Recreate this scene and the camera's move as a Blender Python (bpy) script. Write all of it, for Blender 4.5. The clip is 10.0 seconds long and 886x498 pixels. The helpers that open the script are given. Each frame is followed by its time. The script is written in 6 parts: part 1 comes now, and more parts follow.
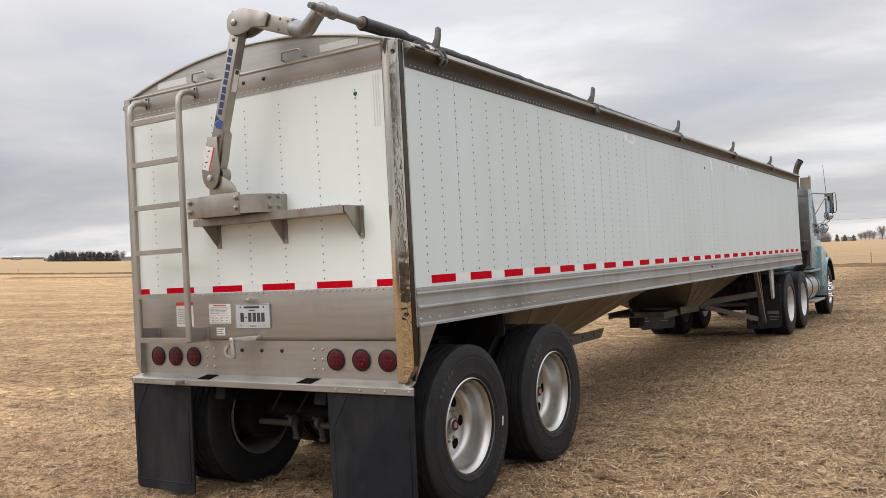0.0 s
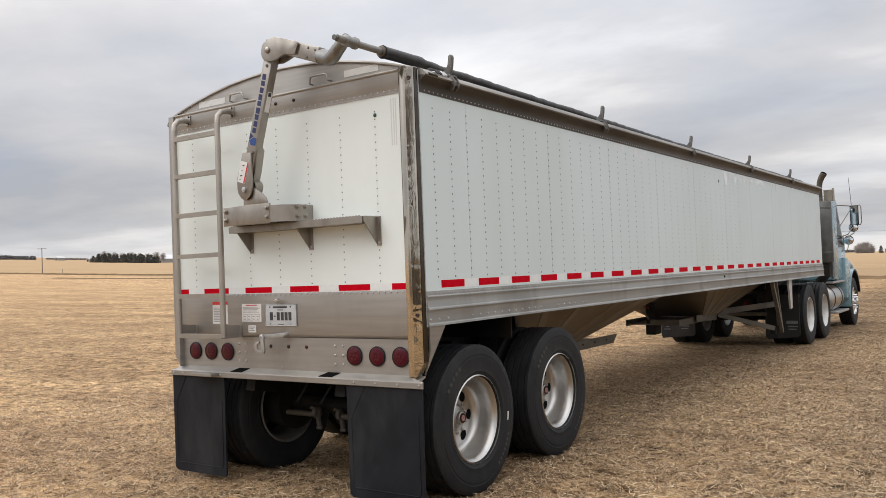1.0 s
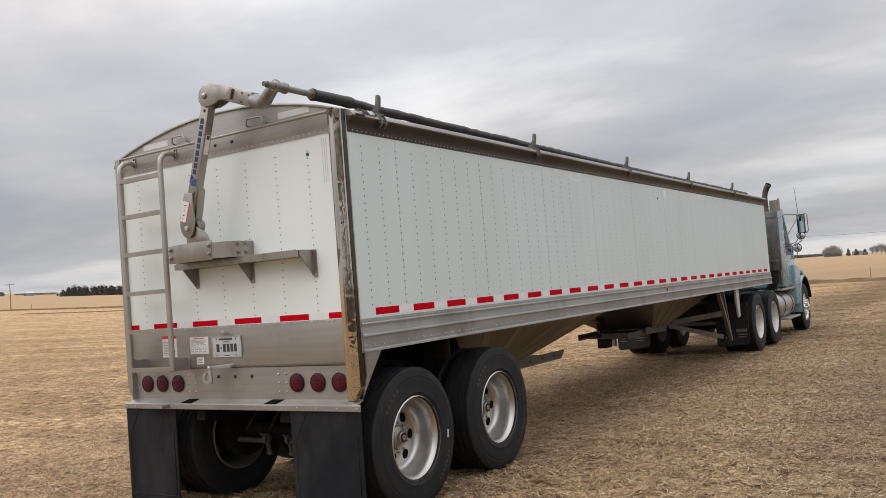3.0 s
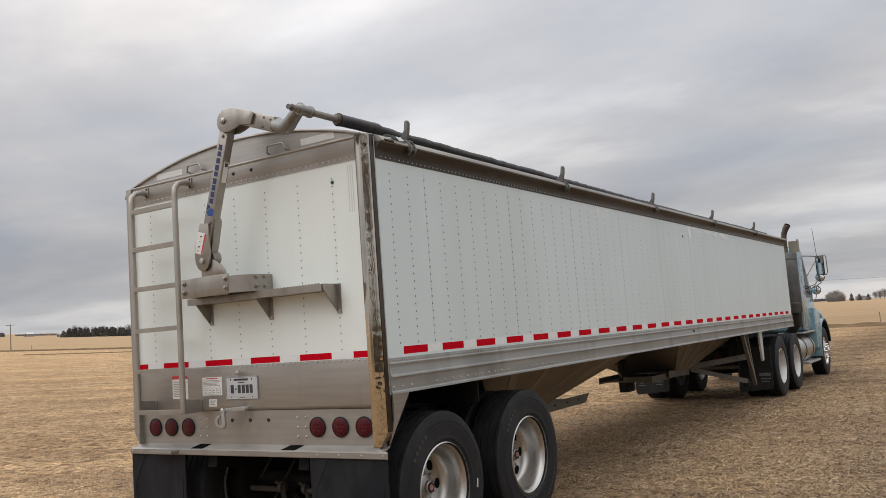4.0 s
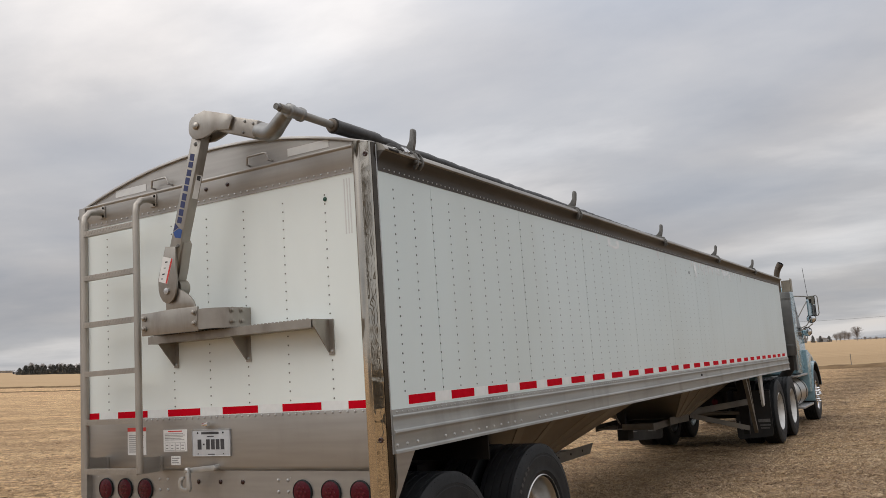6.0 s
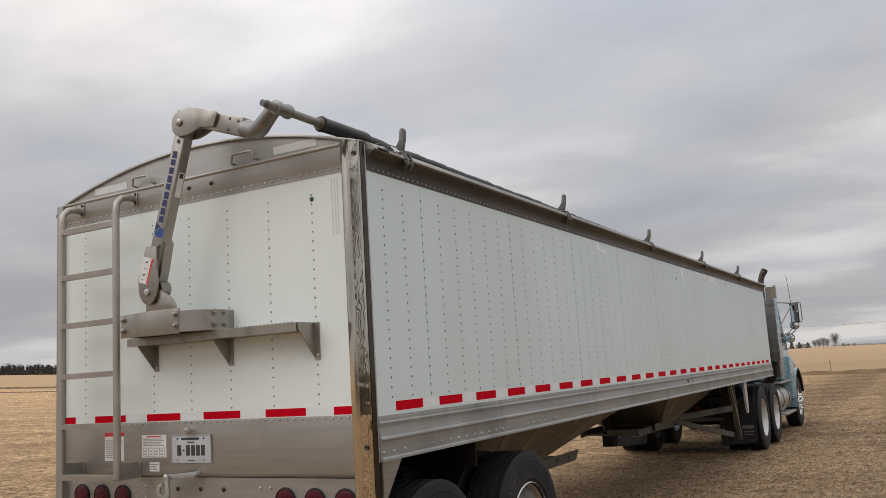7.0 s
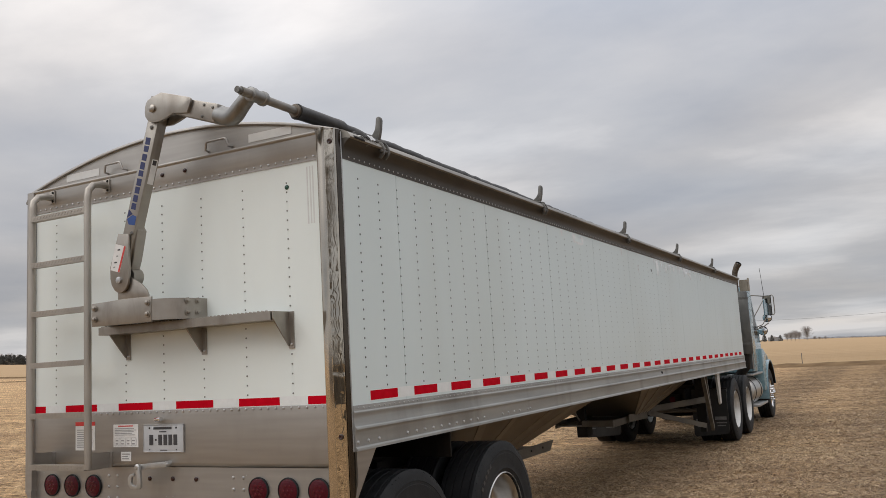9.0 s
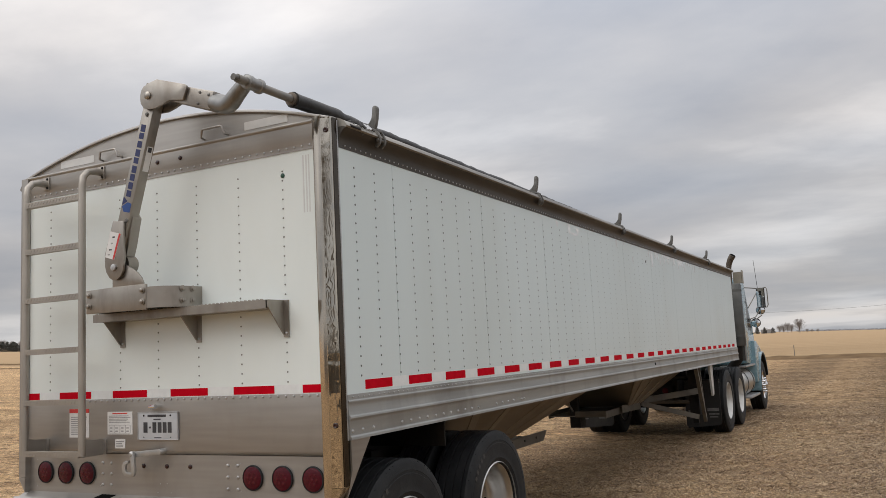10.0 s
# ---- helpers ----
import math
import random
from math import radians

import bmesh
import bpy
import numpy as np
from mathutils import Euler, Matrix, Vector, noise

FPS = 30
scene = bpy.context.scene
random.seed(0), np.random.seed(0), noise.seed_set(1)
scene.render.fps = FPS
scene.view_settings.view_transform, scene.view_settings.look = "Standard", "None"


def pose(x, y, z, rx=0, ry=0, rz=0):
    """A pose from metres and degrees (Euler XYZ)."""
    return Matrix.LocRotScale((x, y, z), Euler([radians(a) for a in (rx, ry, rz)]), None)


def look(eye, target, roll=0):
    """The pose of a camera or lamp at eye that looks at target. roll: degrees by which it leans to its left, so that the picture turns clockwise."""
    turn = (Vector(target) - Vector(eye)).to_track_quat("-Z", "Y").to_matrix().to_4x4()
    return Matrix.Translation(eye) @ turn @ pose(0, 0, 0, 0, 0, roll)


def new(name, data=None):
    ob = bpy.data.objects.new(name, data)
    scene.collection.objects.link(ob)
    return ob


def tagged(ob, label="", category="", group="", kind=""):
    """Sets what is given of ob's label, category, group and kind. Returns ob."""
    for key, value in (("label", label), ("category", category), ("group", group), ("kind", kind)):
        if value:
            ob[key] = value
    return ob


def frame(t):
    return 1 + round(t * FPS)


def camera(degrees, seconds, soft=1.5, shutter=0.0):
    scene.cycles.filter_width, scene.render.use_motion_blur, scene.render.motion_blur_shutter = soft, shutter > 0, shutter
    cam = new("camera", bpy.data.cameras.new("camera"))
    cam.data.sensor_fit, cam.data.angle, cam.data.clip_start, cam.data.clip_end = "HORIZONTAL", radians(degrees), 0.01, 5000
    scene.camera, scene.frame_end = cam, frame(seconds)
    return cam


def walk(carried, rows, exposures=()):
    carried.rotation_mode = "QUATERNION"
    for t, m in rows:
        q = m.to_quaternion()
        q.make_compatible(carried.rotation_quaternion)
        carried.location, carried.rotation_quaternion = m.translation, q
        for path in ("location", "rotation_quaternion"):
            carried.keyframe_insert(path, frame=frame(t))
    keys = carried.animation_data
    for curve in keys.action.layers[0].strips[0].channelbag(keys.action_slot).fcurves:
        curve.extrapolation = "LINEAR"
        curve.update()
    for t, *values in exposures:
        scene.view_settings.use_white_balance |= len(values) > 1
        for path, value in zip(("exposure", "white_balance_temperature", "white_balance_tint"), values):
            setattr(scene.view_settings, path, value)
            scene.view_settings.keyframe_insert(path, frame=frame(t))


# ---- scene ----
cam = camera(55.3, 10.0, soft=0.55)
PATH = [
    (0, (2.708, -3.964, 1.502), (1.641, -2.273, 1.537), -3.0),
    (0.5, (2.919, -4.149, 1.494), (1.801, -2.491, 1.547), -2.2),
    (1, (3.121, -4.297, 1.496), (1.984, -2.652, 1.549), -2.2),
    (1.5, (3.363, -4.456, 1.495), (2.238, -2.803, 1.549), -2.9),
    (2, (3.534, -4.62, 1.499), (2.429, -2.953, 1.556), -3.8),
    (2.5, (3.555, -4.579, 1.51), (2.466, -2.903, 1.585), -4.4),
    (2.7, (3.577, -4.514, 1.529), (2.491, -2.836, 1.61), -4.5),
    (3.8, (3.266, -4.226, 1.515), (2.188, -2.55, 1.686), -4.2),
    (4, (3.175, -4.208, 1.509), (2.099, -2.534, 1.705), -4.2),
    (4.5, (3.026, -4.086, 1.518), (1.96, -2.409, 1.75), -4.0),
    (5, (2.855, -3.807, 1.53), (1.809, -2.122, 1.793), -4.0),
    (5.5, (2.679, -3.697, 1.54), (1.66, -1.998, 1.815), -4.0),
    (5.7, (2.593, -3.669, 1.548), (1.582, -1.966, 1.827), -4.0),
    (6.8, (2.428, -3.568, 1.582), (1.46, -1.841, 1.867), -3.5),
    (7, (2.417, -3.556, 1.575), (1.454, -1.826, 1.862), -3.5),
    (7.5, (2.41, -3.539, 1.57), (1.456, -1.805, 1.858), -3.4),
    (8, (2.42, -3.546, 1.569), (1.476, -1.806, 1.852), -3.4),
    (8.5, (2.425, -3.548, 1.567), (1.495, -1.799, 1.843), -3.4),
    (9, (2.417, -3.541, 1.566), (1.499, -1.784, 1.83), -3.3),
    (9.5, (2.416, -3.542, 1.567), (1.504, -1.779, 1.817), -3.1),
    (10, (2.411, -3.543, 1.565), (1.502, -1.778, 1.805), -2.9),
]
walk(cam, [(t, look(eye, target, roll)) for t, eye, target, roll in PATH],
     exposures=[(0.0, 0.30), (0.5, 0.20), (1.0, 0.25), (2.0, 0.10), (2.5, 0.10), (4.0, -0.06), (4.5, -0.08), (7.0, -0.15), (10.0, -0.11)])

SUN_POWER, SKY_BASE, SKY_RISE, CLOUD_SHIFT = 0.9, 0.95, 4.6, (3.1, 1.4, 0.0)

# ---- light ----
world = bpy.data.worlds.new("overcast_sky")
scene.world = world
world.use_nodes = True
wn, wl = world.node_tree.nodes, world.node_tree.links
wn.clear()


def wnode(kind, operation=""):
    n = wn.new(kind)
    if operation:
        n.operation = operation
    return n


sky = wnode("ShaderNodeTexSky")
sky.sky_type, sky.sun_disc = "NISHITA", False
sky.sun_elevation, sky.sun_rotation = radians(45), radians(222)
sky_bg = wnode("ShaderNodeBackground")
sky_bg.inputs["Strength"].default_value = 0.08
wl.new(sky.outputs[0], sky_bg.inputs["Color"])
# a flat cloud deck: the direction is laid out on a plane overhead
way = wnode("ShaderNodeTexCoord")
sep = wnode("ShaderNodeSeparateXYZ")
wl.new(way.outputs["Generated"], sep.inputs[0])
up = wnode("ShaderNodeMath", operation="MAXIMUM")
wl.new(sep.outputs["Z"], up.inputs[0])
up.inputs[1].default_value = 0.0
lift = wnode("ShaderNodeMath", operation="ADD")
wl.new(up.outputs[0], lift.inputs[0])
lift.inputs[1].default_value = 0.13
deck = wnode("ShaderNodeCombineXYZ")
for axis in ("X", "Y"):
    div = wnode("ShaderNodeMath", operation="DIVIDE")
    wl.new(sep.outputs[axis], div.inputs[0])
    wl.new(lift.outputs[0], div.inputs[1])
    wl.new(div.outputs[0], deck.inputs[axis])
turn_deck = wnode("ShaderNodeMapping")
turn_deck.inputs["Rotation"].default_value = (0, 0, radians(-35))
turn_deck.inputs["Scale"].default_value = (0.46, 0.56, 1)
turn_deck.inputs["Location"].default_value = CLOUD_SHIFT
wl.new(deck.outputs[0], turn_deck.inputs["Vector"])
clouds = wnode("ShaderNodeTexNoise")
clouds.inputs["Scale"].default_value = 1.1
clouds.inputs["Detail"].default_value = 9
clouds.inputs["Roughness"].default_value = 0.53
clouds.inputs["Distortion"].default_value = 0.15
wl.new(turn_deck.outputs[0], clouds.inputs["Vector"])
tones = wnode("ShaderNodeValToRGB")
tones.color_ramp.elements[0].position, tones.color_ramp.elements[0].color = 0.35, (0.385, 0.405, 0.45, 1)
tones.color_ramp.elements[1].position, tones.color_ramp.elements[1].color = 0.64, (0.82, 0.80, 0.79, 1)
mid_tone = tones.color_ramp.elements.new(0.5)
mid_tone.color = (0.53, 0.532, 0.55, 1)
wl.new(clouds.outputs["Fac"], tones.inputs["Fac"])
# an overcast sky is brightest overhead
cap = wnode("ShaderNodeMath", operation="MINIMUM")
wl.new(up.outputs[0], cap.inputs[0])
cap.inputs[1].default_value = 0.58
high = wnode("ShaderNodeMath", operation="POWER")
wl.new(cap.outputs[0], high.inputs[0])
high.inputs[1].default_value = 2.1
bright = wnode("ShaderNodeMath", operation="MULTIPLY_ADD")
wl.new(high.outputs[0], bright.inputs[0])
bright.inputs[1].default_value = SKY_RISE
bright.inputs[2].default_value = SKY_BASE
tint_noise = wnode("ShaderNodeTexNoise")
tint_noise.inputs["Scale"].default_value, tint_noise.inputs["Detail"].default_value = 0.7, 2
wl.new(deck.outputs[0], tint_noise.inputs["Vector"])
tint = wnode("ShaderNodeValToRGB")
tint.color_ramp.elements[0].position, tint.color_ramp.elements[0].color = 0.38, (0.975, 0.99, 1.015, 1)
tint.color_ramp.elements[1].position, tint.color_ramp.elements[1].color = 0.62, (1.03, 0.995, 0.965, 1)
wl.new(tint_noise.outputs["Fac"], tint.inputs["Fac"])
tinted = wnode("ShaderNodeMix")
tinted.data_type, tinted.blend_type = "RGBA", "MULTIPLY"
tinted.inputs[0].default_value = 1.0
wl.new(tones.outputs[0], tinted.inputs[6])
wl.new(tint.outputs[0], tinted.inputs[7])
cloud_bg = wnode("ShaderNodeBackground")
wl.new(tinted.outputs[2], cloud_bg.inputs["Color"])
wl.new(bright.outputs[0], cloud_bg.inputs["Strength"])
both = wnode("ShaderNodeMixShader")
both.inputs["Fac"].default_value = 0.93
wl.new(sky_bg.outputs[0], both.inputs[1])
wl.new(cloud_bg.outputs[0], both.inputs[2])
wl.new(both.outputs[0], wnode("ShaderNodeOutputWorld").inputs["Surface"])

sun = new("sun", bpy.data.lights.new("sun", "SUN"))
sun.data.energy, sun.data.angle, sun.data.color = SUN_POWER, radians(40), (1.0, 0.96, 0.9)
sun.matrix_world = look((-40, -45, 60), (0, 0, 0))


# ---- materials ----
def tree_of(name):
    m = bpy.data.materials.new(name)
    m.use_nodes = True
    t = m.node_tree
    return m, t, t.nodes["Principled BSDF"]


def ramp(t, fac, stops):
    r = t.nodes.new("ShaderNodeValToRGB")
    e = r.color_ramp.elements
    e[0].position, e[0].color = stops[0][0], (*stops[0][1], 1)
    e[1].position, e[1].color = stops[-1][0], (*stops[-1][1], 1)
    for p, c in stops[1:-1]:
        e.new(p).color = (*c, 1)
    t.links.new(fac, r.inputs["Fac"])
    return r.outputs["Color"]


def grain(t, scale, detail=4, stretch=(1, 1, 1), distortion=0.0, rough=0.55, turn=(0, 0, 0)):
    c = t.nodes.new("ShaderNodeTexCoord")
    g = t.nodes.new("ShaderNodeMapping")
    g.inputs["Scale"].default_value = stretch
    g.inputs["Rotation"].default_value = turn
    n = t.nodes.new("ShaderNodeTexNoise")
    n.inputs["Scale"].default_value, n.inputs["Detail"].default_value = scale, detail
    n.inputs["Distortion"].default_value, n.inputs["Roughness"].default_value = distortion, rough
    t.links.new(c.outputs["Object"], g.inputs["Vector"])
    t.links.new(g.outputs[0], n.inputs["Vector"])
    return n.outputs["Fac"]


def blend(t, fac, a, b, mode="MIX"):
    m = t.nodes.new("ShaderNodeMix")
    m.data_type, m.blend_type = "RGBA", mode
    for socket, value in ((m.inputs[0], fac), (m.inputs[6], a), (m.inputs[7], b)):
        if isinstance(value, bpy.types.NodeSocket):
            t.links.new(value, socket)
        elif isinstance(value, (int, float)):
            socket.default_value = value
        else:
            socket.default_value = (*value, 1)
    return m.outputs[2]


def relief(t, p, height, strength, distance):
    b = t.nodes.new("ShaderNodeBump")
    b.inputs["Strength"].default_value, b.inputs["Distance"].default_value = strength, distance
    t.links.new(height, b.inputs["Height"])
    t.links.new(b.outputs[0], p.inputs["Normal"])


def scale_value(t, fac, low, high):
    r = t.nodes.new("ShaderNodeMapRange")
    r.inputs["To Min"].default_value, r.inputs["To Max"].default_value = low, high
    t.links.new(fac, r.inputs["Value"])
    return r.outputs[0]


def surface(name, low, high, scale=6, rough=(0.4, 0.6), metal=0.0, bump=0.0, bump_scale=60, stretch=(1, 1, 1), grime=None, grime_scale=1.2, coat=0.0, shine=0.5):
    """Two tones by a large noise, roughness by a finer one, an optional grime tone and relief."""
    m, t, p = tree_of(name)
    colour = ramp(t, grain(t, scale, 5, stretch), [(0.3, low), (0.7, high)])
    if grime:
        mask = ramp(t, grain(t, grime_scale, 6, (1, 1, 0.35), 0.4), [(0.5, (0, 0, 0)), (0.75, (1, 1, 1))])
        colour = blend(t, mask, colour, grime)
    t.links.new(colour, p.inputs["Base Color"])
    t.links.new(scale_value(t, grain(t, scale * 4, 3, stretch), *rough), p.inputs["Roughness"])
    p.inputs["Metallic"].default_value = metal
    p.inputs["Coat Weight"].default_value = coat
    p.inputs["Specular IOR Level"].default_value = shine
    if bump:
        relief(t, p, grain(t, bump_scale, 4, stretch), bump, 0.01)
    return m


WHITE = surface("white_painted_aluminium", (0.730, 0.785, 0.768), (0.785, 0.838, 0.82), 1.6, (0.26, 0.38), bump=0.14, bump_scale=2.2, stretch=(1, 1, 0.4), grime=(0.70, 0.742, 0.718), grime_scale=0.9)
# the same white sheet, darkened by colour for the shaded side
SIDE_WHITE = surface("shaded_white_side_sheet", (0.612, 0.694, 0.699), (0.640, 0.722, 0.728), 1.6, (0.28, 0.4), bump=0.12, bump_scale=2.2, stretch=(1, 1, 0.4), grime=(0.585, 0.655, 0.648), grime_scale=0.9)
MILL = surface("mill_aluminium", (0.46, 0.45, 0.43), (0.55, 0.54, 0.52), 3, (0.36, 0.5), 1.0, 0.06, 220, (1, 1, 8), grime=(0.48, 0.46, 0.43))
RAIL = surface("extruded_aluminium_rail", (0.285, 0.291, 0.282), (0.385, 0.391, 0.380), 2.5, (0.38, 0.54), 0.5, 0.06, 150, (6, 0.4, 6), grime=(0.215, 0.215, 0.203), grime_scale=3.0)
STAINLESS = surface("brushed_stainless_steel", (0.385, 0.370, 0.350), (0.45, 0.435, 0.415), 2.2, (0.44, 0.58), 1.0, 0.03, 300, (1, 1, 14), grime=(0.34, 0.322, 0.298), grime_scale=2.2)
# one rail in two tones: shade painted into the web, lip left paler
TOP_RAIL = surface("shaded_top_rail", (0.056, 0.050, 0.043), (0.092, 0.083, 0.073), 2, (0.34, 0.5), 0.7, 0.06, 60, (6, 0.4, 6), grime=(0.05, 0.043, 0.036))
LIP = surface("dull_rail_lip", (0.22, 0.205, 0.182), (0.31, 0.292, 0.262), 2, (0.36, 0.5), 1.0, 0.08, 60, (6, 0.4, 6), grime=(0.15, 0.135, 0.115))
CASTING = surface("satin_cast_aluminium", (0.325, 0.300, 0.268), (0.40, 0.375, 0.34), 9, (0.36, 0.5), 1.0, 0.04, 160, grime=(0.23, 0.205, 0.18), grime_scale=6)
HOPPER = surface("dusty_hopper_sheet", (0.215, 0.18, 0.135), (0.295, 0.252, 0.195), 1.6, (0.42, 0.6), 0.85, 0.08, 30, grime=(0.25, 0.20, 0.145), grime_scale=1.8)
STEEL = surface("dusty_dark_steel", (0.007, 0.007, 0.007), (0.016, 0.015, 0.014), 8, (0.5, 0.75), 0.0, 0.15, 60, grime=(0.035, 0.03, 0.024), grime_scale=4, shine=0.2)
GALV = surface("galvanised_steel", (0.42, 0.43, 0.44), (0.58, 0.58, 0.58), 30, (0.35, 0.5), 0.9, 0.05, 80)
LIGHT_STEEL = surface("grey_painted_steel", (0.17, 0.165, 0.155), (0.27, 0.26, 0.24), 6, (0.4, 0.6), 0.3, 0.08, 40, grime=(0.2, 0.17, 0.13), grime_scale=5)
RUBBER = surface("tyre_rubber", (0.0112, 0.0124, 0.0140), (0.019, 0.0205, 0.0225), 7, (0.5, 0.7), 0.0, 0.12, 120, grime=(0.030, 0.0312, 0.0325), grime_scale=5, shine=0.22)
FLAP = surface("rubber_mud_flap", (0.0074, 0.0088, 0.0122), (0.0140, 0.0162, 0.0210), 5, (0.45, 0.62), 0.0, 0.1, 30, grime=(0.030, 0.0312, 0.0345), grime_scale=4.5, shine=0.2)
VINYL = surface("black_vinyl_tarp", (0.011, 0.011, 0.0115), (0.024, 0.023, 0.022), 5, (0.42, 0.6), 0.0, 0.35, 22, grime=(0.055, 0.05, 0.045), grime_scale=5)
HOOK_STEEL = surface("worn_grey_steel", (0.10, 0.098, 0.092), (0.19, 0.185, 0.175), 25, (0.4, 0.6), 0.5, 0.1, 60)
CAST_GREY = surface("grey_cast_elbow", (0.235, 0.235, 0.23), (0.31, 0.308, 0.30), 12, (0.42, 0.58), 1.0, 0.06, 120, grime=(0.17, 0.165, 0.155), grime_scale=8)
# flat black that stands in for shade in holes, slots and seams
VOID = surface("painted_gap_shade", (0.003, 0.003, 0.003), (0.006, 0.006, 0.006), 5, (0.8, 0.95), shine=0.05)
WHEEL = surface("polished_aluminium_wheel", (0.47, 0.462, 0.445), (0.57, 0.562, 0.545), 8, (0.28, 0.42), 1.0, 0.05, 60, grime=(0.40, 0.38, 0.345), grime_scale=9)
TAPE_RED = surface("red_reflective_tape", (0.46, 0.001, 0.010), (0.55, 0.002, 0.015), 20, (0.6, 0.75), shine=0.04)
TAPE_WHITE = surface("silver_reflective_tape", (0.70, 0.725, 0.725), (0.78, 0.80, 0.80), 20, (0.25, 0.4))
LENS = surface("red_lamp_lens", (0.048, 0.003, 0.008), (0.085, 0.005, 0.013), 90, (0.12, 0.22), 0.0, 0.25, 180, shine=0.25)
LED = surface("red_diode", (0.066, 0.003, 0.008), (0.095, 0.005, 0.012), 60, (0.2, 0.3))
PAPER = surface("printed_label", (0.66, 0.66, 0.65), (0.74, 0.74, 0.73), 20, (0.35, 0.5))
PLATE = surface("plate_enamel", (0.44, 0.455, 0.475), (0.51, 0.525, 0.545), 20, (0.3, 0.4))
INK = surface("black_print", (0.03, 0.03, 0.035), (0.05, 0.05, 0.055), 20, (0.4, 0.6))
GREY_INK = surface("grey_print", (0.28, 0.28, 0.28), (0.34, 0.34, 0.34), 20, (0.4, 0.6))
RED_INK = surface("red_print", (0.50, 0.03, 0.03), (0.58, 0.05, 0.04), 20, (0.4, 0.6))
BLUE_INK = surface("blue_print", (0.014, 0.020, 0.085), (0.02, 0.03, 0.12), 20, (0.35, 0.5))
BLUE_BRIGHT = surface("bright_blue_print", (0.015, 0.055, 0.22), (0.02, 0.075, 0.28), 20, (0.35, 0.5))
STICKER = surface("faded_sticker", (0.60, 0.61, 0.61), (0.66, 0.67, 0.66), 20, (0.3, 0.4))
BRONZE = surface("dark_marker_lamp", (0.020, 0.006, 0.005), (0.034, 0.009, 0.007), 40, (0.15, 0.3))
GREEN = surface("green_plug", (0.012, 0.06, 0.04), (0.02, 0.08, 0.055), 20, (0.3, 0.4))
TEAL = surface("light_blue_truck_paint", (0.17, 0.295, 0.35), (0.21, 0.35, 0.41), 2.5, (0.22, 0.32), grime=(0.16, 0.275, 0.325), grime_scale=2.5, coat=0.4)
CHROME = surface("chrome", (0.75, 0.75, 0.75), (0.82, 0.82, 0.82), 10, (0.06, 0.14), 1.0)
MUFFLER = surface("weathered_muffler_shield", (0.085, 0.089, 0.087), (0.135, 0.138, 0.133), 5, (0.45, 0.6), 0.4, 0.05, 50, grime=(0.05, 0.045, 0.04), grime_scale=3)
RUST = surface("heat_stained_exhaust", (0.085, 0.066, 0.05), (0.17, 0.145, 0.12), 9, (0.4, 0.6), 0.6, 0.1, 60)
WHITE_WHEEL = surface("dull_white_wheel", (0.50, 0.50, 0.49), (0.62, 0.62, 0.60), 9, (0.35, 0.5), 0.4, grime=(0.38, 0.35, 0.31), grime_scale=6)
BARK = surface("grey_bark", (0.15, 0.132, 0.108), (0.22, 0.196, 0.165), 8, (0.7, 0.9))
# far trees: haze is put into these bark and cedar colours
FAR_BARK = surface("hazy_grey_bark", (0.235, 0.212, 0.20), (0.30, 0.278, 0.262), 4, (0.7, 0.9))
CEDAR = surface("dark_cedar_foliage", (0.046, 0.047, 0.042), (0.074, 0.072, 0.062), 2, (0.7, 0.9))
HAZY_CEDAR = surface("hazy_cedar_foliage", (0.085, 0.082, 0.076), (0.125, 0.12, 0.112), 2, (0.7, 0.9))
DRY_GRASS = surface("dry_brown_grass", (0.115, 0.074, 0.042), (0.215, 0.145, 0.08), 0.8, (0.9, 0.98), shine=0.04)
WOOD = surface("weathered_wood", (0.14, 0.12, 0.10), (0.24, 0.21, 0.18), 6, (0.7, 0.9), stretch=(1, 1, 0.2))
ROOFING = surface("pale_metal_roof", (0.55, 0.57, 0.60), (0.65, 0.67, 0.70), 2, (0.4, 0.5))
SIDING = surface("grey_white_siding", (0.20, 0.20, 0.205), (0.28, 0.28, 0.28), 2, (0.6, 0.7))

# rippled mirror finish of the corner posts
POLISHED, pt, pp = tree_of("rippled_polished_stainless")
pp.inputs["Metallic"].default_value = 1.0
pt.links.new(ramp(pt, grain(pt, 5, 4), [(0.3, (0.49, 0.45, 0.385)), (0.7, (0.56, 0.52, 0.45))]), pp.inputs["Base Color"])
pt.links.new(scale_value(pt, grain(pt, 40, 4), 0.0, 0.012), pp.inputs["Roughness"])
relief(pt, pp, grain(pt, 5.0, 0.4, (1.2, 1.0, 2.4), 0.8), 0.16, 0.010)
# post's side face: its dark reflection is put into the base colour
EDGE_STEEL = surface("painted_dark_reflection", (0.07, 0.062, 0.052), (0.12, 0.105, 0.09), 5, (0.12, 0.25), 1.0)
SMOOTH_POLISHED = surface("polished_stainless_flange", (0.50, 0.455, 0.39), (0.57, 0.525, 0.46), 6, (0.08, 0.16), 1.0)

# field: straw-covered soil near the trailer, harvested strips and a golden field beyond the bank
FIELD, ft, fp = tree_of("harvested_field")
pos = ft.nodes.new("ShaderNodeTexCoord").outputs["Object"]


